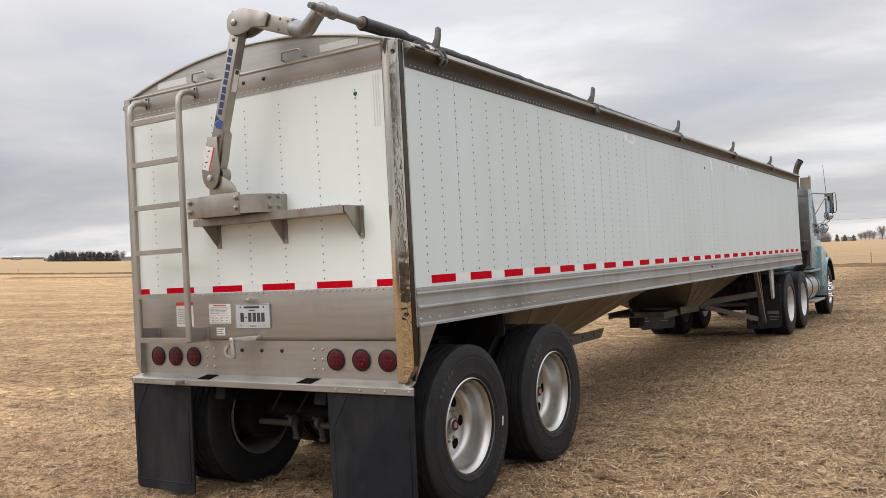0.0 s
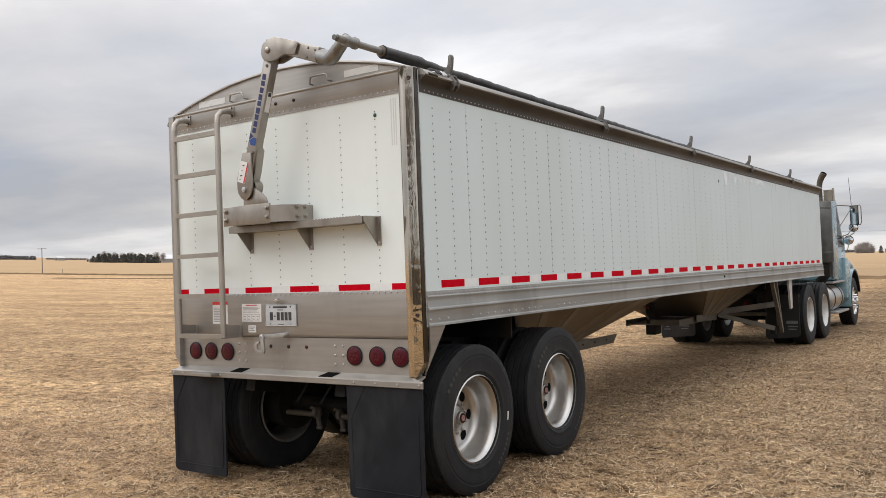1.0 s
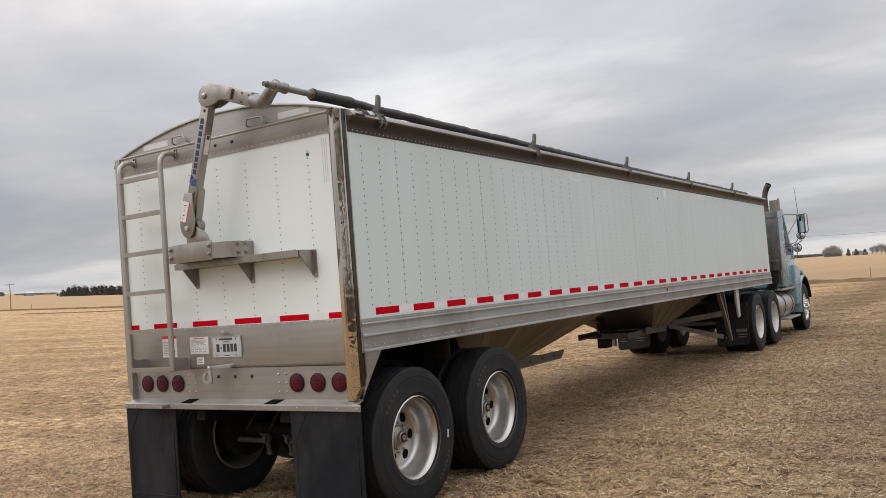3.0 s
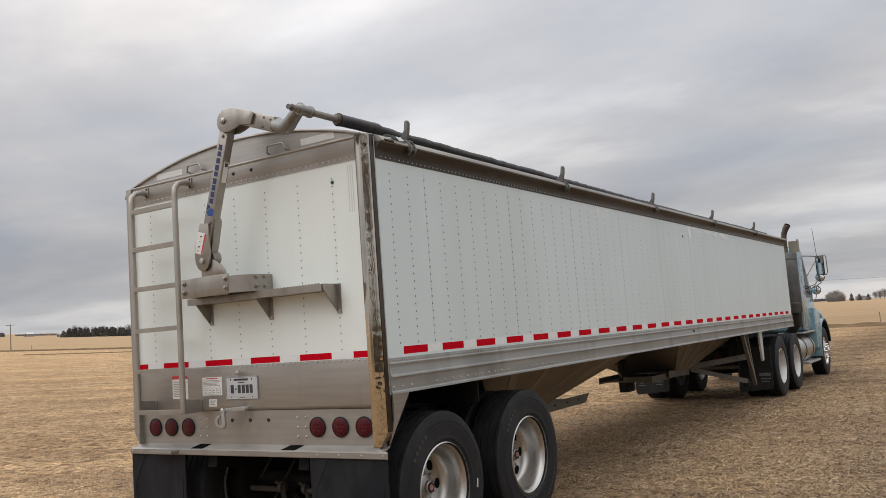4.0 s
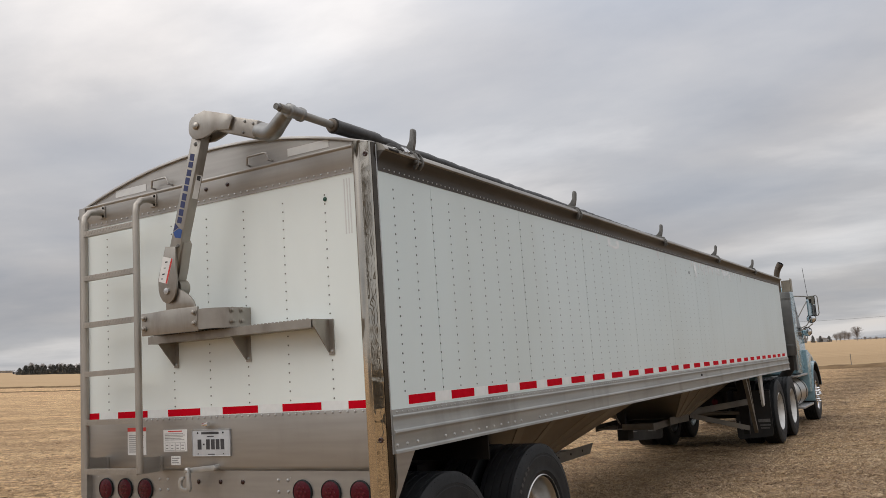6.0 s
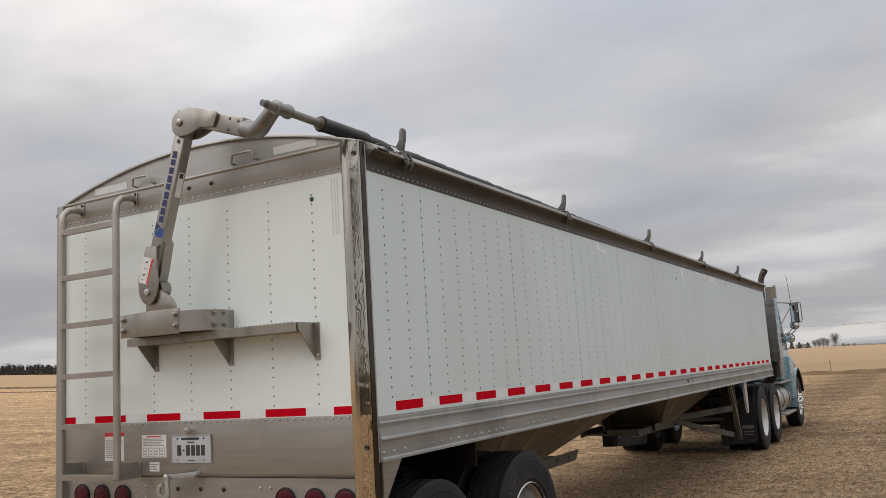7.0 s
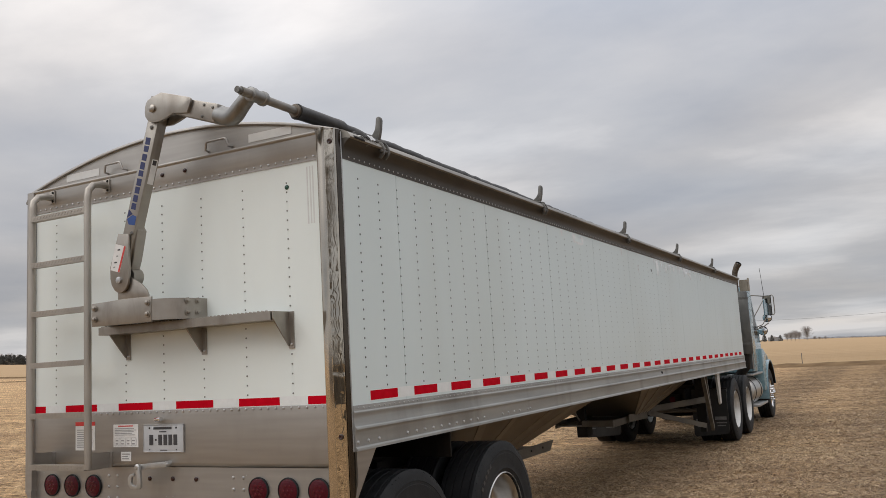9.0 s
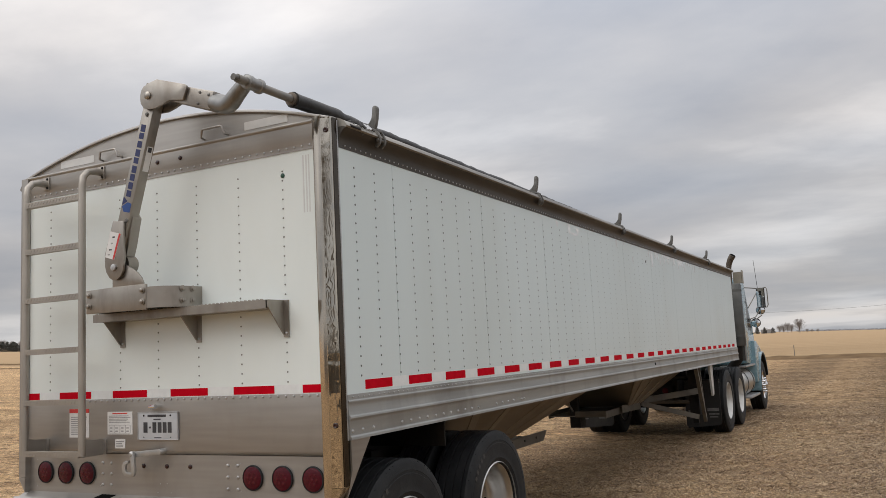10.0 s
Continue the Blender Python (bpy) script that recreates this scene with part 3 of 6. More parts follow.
for i in range(44):
    trim_rivets.rivet((-0.164 - 0.0502 * i, -0.006, 2.673), (0, -1, 0), 0.0066, 0.004, 8)
    trim_rivets.rivet((-0.164 - 0.0502 * i, -0.006, 1.376), (0, -1, 0), 0.0075, 0.004, 8)
for x in (-1.73, -1.66, -0.78, -0.71):
    for z in (1.018, 0.956, 0.894):
        trim_rivets.rivet((x, 0.012, z), (0, -1, 0), 0.010, 0.006, 8)
for x, z in ((-1.27, 0.91), (-1.22, 0.91), (-1.29, 0.862), (-1.19, 0.862), (-2.30, 1.03), (-2.30, 0.87), (-1.75, 0.885), (-0.69, 0.885), (-0.69, 1.03)):
    trim_rivets.rivet((x, 0.012, z), (0, -1, 0), 0.004, 0.002, 6)
tagged(part("trim_rivets", trim_rivets, GALV, trailer, "bright rivets along the rear trim", tidy=False), kind="stuff")
REAR_RIVET = surface("grey_rivet", (0.14, 0.14, 0.135), (0.24, 0.235, 0.225), 40, (0.3, 0.45), 0.7)
rear_rivets = Shape()
for i in range(7):
    for j in range(23):
        rear_rivets.rivet((-0.352 - 0.3038 * i, 0.0, 2.558 - 0.0504 * j), (0, -1, 0), 0.0055, 0.0034, 6)
tagged(part("rear_rivets", rear_rivets, REAR_RIVET, trailer, "columns of rivets on the rear wall", tidy=False), kind="stuff")

# apron below the tape: upper sheet, recessed lamp panel, sloping shelf and lip
outline = [(0.03, 1.372), (-0.004, 1.386), (-0.006, 1.366), (-0.006, 1.095), (-0.0052, 1.092), (0.0108, 1.074), (0.03, 1.070)]
part("rear_apron", Shape().prism(outline, "x", -W + 0.07, -0.13), STAINLESS, trailer)
part("lamp_panel", Shape().box(-W + 0.07, -0.13, 0.012, 0.03, 0.835, 1.07), STAINLESS, trailer)
outline = [(-0.046, 0.815), (-0.052, 0.812), (-0.060, 0.806), (-0.060, 0.772), (-0.054, 0.768), (-0.048, 0.772), (-0.046, 0.800)]
part("bumper", Shape().prism(outline, "x", -W + 0.006, -0.004), STAINLESS, trailer, "bright folded steel bumper lip")
part("bumper_shelf", Shape().prism([(0.03, 0.84), (0.011, 0.84), (-0.046, 0.815), (-0.046, 0.800), (0.03, 0.832)], "x", -W + 0.04, -0.04), STAINLESS, trailer, "sloping steel shelf behind the lip")
# slot shade painted with dark plates; the shelf itself is not cut
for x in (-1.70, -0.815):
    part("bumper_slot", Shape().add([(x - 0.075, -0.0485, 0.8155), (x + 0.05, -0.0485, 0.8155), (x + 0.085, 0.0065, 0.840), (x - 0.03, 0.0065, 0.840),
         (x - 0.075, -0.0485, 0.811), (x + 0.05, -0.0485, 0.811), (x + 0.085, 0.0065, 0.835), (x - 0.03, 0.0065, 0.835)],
         [(0, 1, 2, 3), (7, 6, 5, 4), (0, 4, 5, 1), (1, 5, 6, 2), (2, 6, 7, 3), (3, 7, 4, 0)]), VOID, trailer, "dark plate painted as a shaded slot in the shelf")
part("step_plate", Shape().box(-2.115, -1.885, -0.135, -0.06, 0.782, 0.806), STAINLESS, trailer, bevel=0.003)
bolts = Shape()
for x in (-2.41, -2.30, -1.87, -0.56, -0.38, -0.20, -0.03):
    bolts.rivet((x, -0.06, 0.789), (0, -1, 0), 0.009, 0.006, 8)
tagged(part("bumper_bolts", bolts, GALV, trailer), kind="stuff")

# corner posts: mirror-polished on the camera's corner
for side in (0, 1):
    s, o = (1, 0.0) if side == 0 else (-1, -W)
    inner = 0.144 if side == 0 else 0.088
    flange = [(-inner, 0.03), (-inner, -0.005), (0.005 - inner, -0.009), (-0.092, -0.012), (-0.0865, -0.019), (-0.0865, 0.03)]
    if side == 0:
        part("post_flange", Shape().prism([(o + s * x, y) for x, y in flange], "z", 0.835, 2.816), SMOOTH_POLISHED, trailer, "bright folded flange beside the post")
    outer = 0.0845 if side == 0 else 0.070
    face = [(-outer, 0.03), (-outer, -0.022), (0.003 - outer, -0.0245)]
    face += [(0.006 - outer + (outer - 0.020) * i / 8, -0.0245 - 0.00028 * (1 - (i / 4 - 1) ** 2)) for i in range(9)]
    face += [(-0.0115, -0.023), (-0.011, -0.019), (-0.011, 0.03)]
    part("corner_post", Shape().prism([(o + s * x, y) for x, y in face], "z", 0.925, 2.796), POLISHED if side == 0 else STAINLESS, trailer, "mirror-polished stainless corner post" if side == 0 else "")
    foot = [(-outer, 0.834), (-0.068, 0.838), (-0.012, 0.9235), (-outer, 0.9235)]
    part("post_foot", Shape().prism([(o + s * x, z) for x, z in foot], "y", -0.026, 0.03), POLISHED if side == 0 else STAINLESS, trailer)
    # separate strip carries the painted dark reflection of the post's side
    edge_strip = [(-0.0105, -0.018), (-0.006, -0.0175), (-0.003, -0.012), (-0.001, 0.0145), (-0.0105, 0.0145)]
    part("post_edge", Shape().prism([(o + s * x, y) for x, y in edge_strip], "z", 0.93, 2.79), EDGE_STEEL if side == 0 else STAINLESS, trailer, "polished side of the corner post, dark reflection painted in" if side == 0 else "")
    part("edge_bead", Shape().prism([(o + s * x, y) for x, y in ((-0.0012, 0.009), (0.0022, 0.010), (0.0028, 0.014), (-0.0008, 0.0145))], "z", 1.15, 2.78), GALV, trailer)
    gusset = [(0.004, 0.032, 1.15), (0.004, 0.21, 1.15), (-0.010, 0.07, 0.95), (-0.040, 0.032, 0.845), (-0.036, 0.031, 0.845), (0.006, 0.031, 1.0)]
    inner = [(x - 0.012, y + 0.002, z) for x, y, z in gusset]
    part("side_gusset", Shape().add([(o + s * x, y, z) for x, y, z in gusset + inner], [tuple(range(6)), tuple(range(11, 5, -1))] + [(k, (k + 1) % 6, (k + 1) % 6 + 6, k + 6) for k in range(6)]), STAINLESS, trailer)
for z in (2.729, 1.227):
    part("post_plug", Shape().lathe([(0.014, -0.002), (0.014, 0.003), (0.010, 0.005), (0.004, 0.002)], (-0.046, -0.026, z), (0, -1, 0), 16), BRONZE, trailer, "small dark round plug")
for x in (-1.425, -1.245, -1.067):
    part("marker_lamp", Shape().lathe([(0.013, 0.0), (0.013, 0.004), (0.008, 0.007)], (x, -0.011, 2.738), (0, -1, 0), 16), BRONZE, trailer, "small dark red marker lamp")
for x in (-1.397, -1.219, -1.045):
    part("marker_lamp", Shape().lathe([(0.013, 0.0), (0.013, 0.004), (0.008, 0.007)], (x, 0.012, 1.006), (0, -1, 0), 16), BRONZE, trailer, "small dark red marker lamp")
part("plug", Shape().lathe([(0.013, 0.0), (0.013, 0.003), (0.008, 0.006)], (-0.349, 0.0, 2.534), (0, -1, 0), 16), GREEN, trailer, "green plug")

# grab handles and pale stickers on the arch
for x0, x1 in ((-0.900, -0.725), (-1.715, -1.555)):
    part("grab_handle", Shape().tube([(x0, 0.004, 2.822), (x0 + 0.004, -0.024, 2.824), (x0 + 0.016, -0.03, 2.864), (x0 + 0.026, -0.03, 2.868), (x1 - 0.026, -0.03, 2.868), (x1 - 0.016, -0.03, 2.864), (x1 - 0.004, -0.024, 2.824), (x1, 0.004, 2.822)], 0.0065, 8), STAINLESS, trailer)
for x0, x1, tilt in ((-0.607, -0.31, 0), (-2.09, -1.795, 0)):
    part("pale_sticker", Shape().box(x0, x1, 0.0040, 0.0062, 2.824, 2.870), STICKER, trailer, "faded pale sticker")
for x in (-0.214, -0.195, -0.178):
    part("faint_strip", Shape().box(x - 0.004, x + 0.004, -0.0008, 0, 2.32, 2.625), STICKER, trailer, "faint grey lettered strip")

# round tail lamps with rubber rings
for x in (-2.22, -2.04, -1.855, -0.605, -0.41, -0.217):
    ring = part("tail_lamp", Shape().lathe([(0.066, 0.0), (0.067, 0.004), (0.065, 0.011), (0.061, 0.012), (0.060, 0.006), (0.03, 0.005)], (x, 0.012, 0.957), (0, -1, 0), 32), RUBBER, trailer, "round red tail lamp in a black rubber ring")
    part("lens", Shape().lathe([(0.0605, 0.005), (0.059, 0.010), (0.048, 0.014), (0.02, 0.0165), (0.004, 0.017)], (x, 0.012, 0.957), (0, -1, 0), 32), LENS, ring, "dark red lens")
    for k in range(7):
        a = math.tau * k / 6
        r = 0.0 if k == 6 else 0.026
        part("diode", Shape().lathe([(0.0085, 0.0), (0.007, 0.0028), (0.003, 0.0034)], (x + r * math.cos(a), 0.012 - (0.0164 if k == 6 else 0.0152), 0.957 + r * math.sin(a)), (0, -1, 0), 10), LED, ring)

# mud flaps
for x0, x1 in ((-0.645, -0.022), (-2.445, -1.848)):
    flap = part("mud_flap", Shape().prism([(x0, 0.775), (x1, 0.775), (x1 - 0.006, 0.045), (x1 - 0.02, 0.030), (x0 + 0.03, 0.030), (x0 + 0.004, 0.05)], "y", -0.040, -0.026), FLAP, trailer, "black rubber mud flap with a moulded border")
    b = 0.035
    edge_line = Shape()
    edge_line.tube([(x0 + b, -0.040, 0.55), (x0 + b + 0.004, -0.041, 0.115), (x0 + b + 0.02, -0.041, 0.095), (x1 - b - 0.02, -0.041, 0.095), (x1 - b, -0.041, 0.115), (x1 - b, -0.040, 0.60)], 0.004, 6)
    edge_line.tube([(x0 + b, -0.040, 0.55), (x0 + 0.16, -0.041, 0.765)], 0.003, 6)
    part("moulded_edge", edge_line, FLAP, flap)


# ---- labels and plate on the apron ----
def sheet_of_bars(name, x0, x1, z0, z1, bars, label, y=-0.0062):
    face = part(name, Shape().box(x0, x1, y - 0.0012, y, z0, z1), PAPER, trailer, label)
    for bx0, bx1, bz0, bz1, ink in bars:
        w, h = x1 - x0, z1 - z0
        part("print_bar", Shape().box(x0 + bx0 * w, x0 + bx1 * w, y - 0.0020, y - 0.0013, z0 + bz0 * h, z0 + bz1 * h), ink, face)


rows_of_print = [(0.08, random.uniform(0.6, 0.94), 0.70 - 0.075 * i, 0.73 - 0.075 * i, GREY_INK) for i in range(9)]
sheet_of_bars("warning_label", -1.992, -1.823, 1.165, 1.332, [(0, 1, 0.86, 1, RED_INK)] + rows_of_print, "white warning label with a red header")
lines = [(0.2, 0.8, 0.90, 0.95, RED_INK)] + [(0.06, random.uniform(0.7, 0.95), 0.80 - 0.07 * i, 0.83 - 0.07 * i, GREY_INK) for i in range(5)]
lines += [(0.06, 0.92, z, z + 0.012, GREY_INK) for z in (0.05, 0.40)] + [(x, x + 0.012, 0.05, 0.40, GREY_INK) for x in (0.06, 0.27, 0.5, 0.72, 0.91)]
lines += [(x, x + 0.1, z, z + 0.05, GREY_INK) for x in (0.1, 0.32, 0.55, 0.76) for z in (0.12, 0.26)]
sheet_of_bars("data_label", -1.668, -1.466, 1.183, 1.312, lines, "white data label with a small printed table")
sheet_of_bars("small_label", -1.605, -1.525, 1.104, 1.156, [(0.08, 0.9, 0.7, 0.82, GREY_INK), (0.08, 0.7, 0.45, 0.57, GREY_INK), (0.08, 0.8, 0.2, 0.32, GREY_INK)], "small white label")

plate = part("licence_plate", Shape().box(-1.418, -1.108, -0.012, -0.006, 1.153, 1.308), PLATE, trailer, "embossed pale metal licence plate with a chrome rim", bevel=0.002)
part("plate_rim", Shape().prism([(-1.418, 1.153), (-1.108, 1.153), (-1.108, 1.308), (-1.418, 1.308)], "y", -0.010, -0.0061), GALV, plate)
rim_bar = Shape()
rim_bar.tube([(-1.416, -0.013, 1.155), (-1.11, -0.013, 1.155), (-1.11, -0.013, 1.306), (-1.416, -0.013, 1.306), (-1.416, -0.013, 1.155)], 0.003, 6)
part("raised_rim", rim_bar, GALV, plate)
for x, w in ((-1.372, 0.030), (-1.328, 0.012), (-1.302, 0.028), (-1.262, 0.028), (-1.224, 0.028), (-1.186, 0.028)):
    tall = 0.058 if w > 0.02 else 0.010
    part("number_bar", Shape().box(x, x + w, -0.0135, -0.012, 1.222 - tall / 2, 1.222 + tall / 2), INK, plate)
part("heading_bar", Shape().box(-1.34, -1.20, -0.0132, -0.012, 1.280, 1.293), INK, plate)
part("heading_bar", Shape().box(-1.295, -1.24, -0.0132, -0.012, 1.264, 1.270), INK, plate)
part("foot_bar", Shape().box(-1.29, -1.235, -0.0132, -0.012, 1.163, 1.168), INK, plate)
for x in (-1.37, -1.165):
    part("plate_bolt", Shape().rivet((x, -0.012, 1.288), (0, -1, 0), 0.006, 0.004, 8), STEEL, plate)
    part("plate_bolt", Shape().rivet((x, -0.012, 1.168), (0, -1, 0), 0.004, 0.003, 8), STEEL, plate)
part("plate_lamp", Shape().tube([(-1.31, -0.01, 1.335), (-1.29, -0.04, 1.337), (-1.245, -0.045, 1.34)], 0.013, 10), CHROME, trailer, "small chrome plate lamp")

# swinging latch hook
LATCH = surface("dull_zinc", (0.40, 0.40, 0.39), (0.50, 0.50, 0.49), 20, (0.35, 0.5), 0.8)
latch = part("latch_hook", Shape().bar((-1.408, -0.062, 1.078), (-1.212, -0.040, 1.092), 0.010, 0.030), LATCH, trailer, "zinc-plated swinging latch hook", bevel=0.002)
part("latch_pivot", Shape().lathe([(0.016, 0), (0.016, 0.032), (0.010, 0.040)], (-1.220, -0.004, 1.092), (0, -1, 0), 16), LATCH, latch)
part("latch_pivot", Shape().lathe([(0.018, 0), (0.018, 0.02), (0.010, 0.028)], (-1.400, -0.060, 1.080), (0, -1, 0), 16), LATCH, latch)
jaw = [(-1.436, 1.090), (-1.396, 1.090), (-1.384, 1.000), (-1.384, 0.962), (-1.398, 0.944), (-1.440, 0.940), (-1.480, 0.948), (-1.502, 0.972), (-1.504, 1.014), (-1.490, 1.036), (-1.450, 1.046),
       (-1.446, 1.030), (-1.472, 1.018), (-1.476, 0.986), (-1.460, 0.970), (-1.428, 0.968), (-1.418, 0.984), (-1.422, 1.030)]
part("hook", Shape().prism([(-1.402 + (x + 1.425) * 0.82, 1.085 + (z - 1.09) * 0.86) for x, z in jaw], "y", -0.084, -0.068), LATCH, latch, bevel=0.003)


# ---- ladder ----
LADDER = surface("dull_ladder_aluminium", (0.385, 0.358, 0.32), (0.45, 0.42, 0.38), 5, (0.48, 0.62), 0.9, 0.04, 160, grime=(0.36, 0.34, 0.31), grime_scale=5)
lx0, lx1, ly = -2.20, -1.705, -0.155
ladder = part("ladder", Shape().tube([(lx0, 0.0, 2.735), (lx0, -0.06, 2.737), (lx0, -0.115, 2.725), (lx0, -0.148, 2.69), (lx0, ly, 2.64), (lx0, ly, 1.075)], 0.021, 12), LADDER, trailer, "aluminium ladder with ridged rungs")
part("ladder_rail", Shape().tube([(lx1, 0.0, 2.740), (lx1, -0.06, 2.742), (lx1, -0.115, 2.73), (lx1, -0.148, 2.695), (lx1, ly, 2.645), (lx1, ly, 1.075)], 0.021, 12), LADDER, ladder)
for z in (2.575, 2.288, 1.990, 1.682, 1.382, 1.085):
    rung = Shape().box(lx0 + 0.012, lx1 - 0.012, ly - 0.016, ly + 0.020, z - 0.016, z + 0.016)
    for i in range(16):
        x = lx0 + 0.04 + (lx1 - lx0 - 0.08) * i / 15
        rung.bar((x - 0.008, ly - 0.0163, z - 0.011), (x + 0.008, ly - 0.0163, z + 0.011), 0.0022, 0.003)
    part("rung", rung, LADDER, ladder)
for x in (lx0, lx1):
    foot_plate = part("rail_foot", Shape().box(x - 0.026, x + 0.026, -0.020, -0.0115, 2.700, 2.780), LADDER, ladder, bevel=0.002)
    for z in (2.712, 2.768):
        part("foot_bolt", Shape().rivet((x + 0.012, -0.020, z), (0, -1, 0), 0.009, 0.006, 8), STEEL, foot_plate)
    part("bracket_flange", Shape().box(x - 0.004, x + 0.030, -0.012, -0.0065, 1.070, 1.155), STAINLESS, ladder)
    part("lower_bracket", Shape().prism([(-0.004, 1.158), (-0.075, 1.160), (ly, 1.172), (ly, 1.068), (-0.004, 1.068)], "x", x - 0.004, x + 0.004), STAINLESS, ladder)


# ---- shelf bracket and tarp arm ----
shelf = part("arm_shelf", Shape().box(-1.632, -0.372, -0.140, -0.002, 1.828, 1.872), CASTING, trailer, "folded steel shelf with a serrated edge")
teeth = Shape()
for i in range(46):
    x = -1.62 + 0.0268 * i
    teeth.add([(x, -0.136, 1.872), (x + 0.016, -0.136, 1.872), (x + 0.008, -0.136, 1.8785), (x, -0.12, 1.872), (x + 0.016, -0.12, 1.872), (x + 0.008, -0.12, 1.8785)],
              [(0, 1, 2), (5, 4, 3), (0, 2, 5, 3), (1, 4, 5, 2)])
part("serrated_edge", teeth, CASTING, shelf)
for x in (-0.362, -0.965, -1.556):
    part("gusset", Shape().prism([(-0.002, 1.872), (-0.136, 1.872), (-0.136, 1.835), (-0.014, 1.694), (-0.002, 1.690)], "x", x - 0.004, x + 0.004), CASTING, shelf)
    part("gusset_flange", Shape().box(x - 0.004, x + 0.032, -0.008, -0.002, 1.68, 1.872), CASTING, shelf)
    part("flange_bolt", Shape().rivet((x + 0.016, -0.008, 1.70), (0, -1, 0), 0.009, 0.006, 8), GALV, shelf)

box_pts = [(-1.552, -0.236), (-1.11, -0.248), (-1.05, -0.242), (-1.00, -0.215), (-0.965, -0.17), (-0.945, -0.12), (-0.935, -0.06), (-0.930, -0.006)]
back = [(x + 0.002, y + 0.008) for x, y in reversed(box_pts)]
housing = part("arm_base", Shape().prism(box_pts + back, "z", 1.876, 1.990), CASTING, trailer, "bolted satin metal base plate of the tarp arm")
part("front_plate", Shape().prism([(-1.556, 1.872), (-1.095, 1.868), (-1.095, 2.006), (-1.30, 2.008), (-1.556, 2.002)], "y", -0.250, -0.236), CASTING, housing, bevel=0.002)
part("side_plate", Shape().prism([(-1.552, -0.235), (-1.544, -0.235), (-1.544, -0.004), (-1.552, -0.004)], "z", 1.876, 1.985), CASTING, housing)
part("top_plate", Shape().prism([(x - 0.008, y + 0.012) for x, y in box_pts[1:-1]] + [(-0.940, -0.004), (-1.540, -0.004), (-1.540, -0.232)], "z", 1.955, 1.962), CASTING, housing)
for x, y, d in ((-1.530, -0.251, (0, -1, 0)), (-1.118, -0.251, (0, -1, 0)), (-0.948, -0.128, (1, -0.15, 0)), (-0.936, -0.066, (1, -0.1, 0))):
    for z in (1.912, 1.974):
        part("bolt", Shape().lathe([(0.019, 0), (0.019, 0.004), (0.011, 0.005), (0.011, 0.014), (0.006, 0.016)], (x, y, z), d, 10), CASTING, housing)

P0, P1 = Vector((-1.344, -0.22, 2.113)), Vector((-1.044, -0.22, 3.037))
lug = [(-1.349, 2.0), (-1.349, 2.06), (-1.335, 2.12), (-1.30, 2.15), (-1.25, 2.125), (-1.20, 2.10), (-1.16, 2.075), (-1.13, 2.045), (-1.115, 2.015), (-1.115, 2.0)]
part("pivot_lug", Shape().prism(lug, "y", -0.248, -0.237), CASTING, housing, bevel=0.002)
part("pivot_boss", Shape().lathe([(0.05, 0), (0.05, 0.07), (0.042, 0.075)], (-1.285, -0.235, 2.130), (0, 1, 0), 20), CASTING, housing)

along = (P1 - P0).normalized()
side_dir = Vector((along.z, 0, -along.x))
AY = -0.22


def arm_plate(outline, y0, y1):
    """A flat plate given in (along, aside) pairs of the lower arm, y counted from the arm's plane."""
    places = [P0 + along * u + side_dir * w for u, w in outline]
    return Shape().prism([(p.x, p.z) for p in places], "y", AY + y0, AY + y1)


arm = part("tarp_arm", arm_plate([(0.09, -0.043), (0.965, -0.041), (0.965, 0.041), (0.09, 0.043)], -0.030, 0.036), CASTING, trailer, "jointed satin metal tarp arm with a blue printed strip", bevel=0.007)
part("arm_back", arm_plate([(0.06, -0.010), (0.34, 0.0), (0.30, 0.050), (0.14, 0.062), (0.06, 0.060)], -0.012, 0.05), CASTING, arm, bevel=0.004)
paddle = [(-1.324, 2.373), (-1.242, 2.362), (-1.246, 2.247), (-1.237, 2.170), (-1.249, 2.091), (-1.270, 2.058), (-1.299, 2.043), (-1.330, 2.045), (-1.355, 2.060), (-1.378, 2.092), (-1.387, 2.125), (-1.389, 2.188)]
part("paddle", Shape().prism(paddle, "y", -0.266, -0.2515), CASTING, arm, bevel=0.003)
part("paddle_bolt", Shape().lathe([(0.019, 0), (0.019, 0.010), (0.011, 0.012)], (-1.315, -0.266, 2.113), (0, -1, 0), 8), GALV, arm)
part("warning_sticker", Shape().prism([(-1.344, 2.318), (-1.261, 2.295), (-1.313, 2.155), (-1.384, 2.176)], "y", -0.2672, -0.266), PAPER, arm, "white warning sticker with a red edge")
part("red_edge", Shape().prism([(-1.275, 2.2985), (-1.262, 2.295), (-1.314, 2.156), (-1.326, 2.160)], "y", -0.2680, -0.2672), RED_INK, arm)
for k, (x, z) in enumerate(((-1.316, 2.282), (-1.328, 2.248), (-1.342, 2.214), (-1.352, 2.188))):
    part("print_bar", Shape().box(x - 0.010, x + 0.010 - 0.004 * (k % 2), -0.2678, -0.2672, z - 0.004, z + 0.004), GREY_INK if k % 2 else INK, arm)
for i in range(9):
    u = 0.812 - 0.0465 * i
    bar_w = (0.040, 0.034, 0.037, 0.040, 0.033, 0.040, 0.037, 0.038, 0.035)[i]
    part("letter_bar", arm_plate([(u - bar_w, -0.020), (u, -0.022), (u, 0.013), (u - bar_w, 0.015)], -0.0312, -0.030), BLUE_INK, arm)
part("emblem_wedge", arm_plate([(0.318, -0.012), (0.345, -0.034), (0.375, 0.004), (0.372, 0.034), (0.322, 0.034)], -0.0312, -0.030), BLUE_BRIGHT, arm)
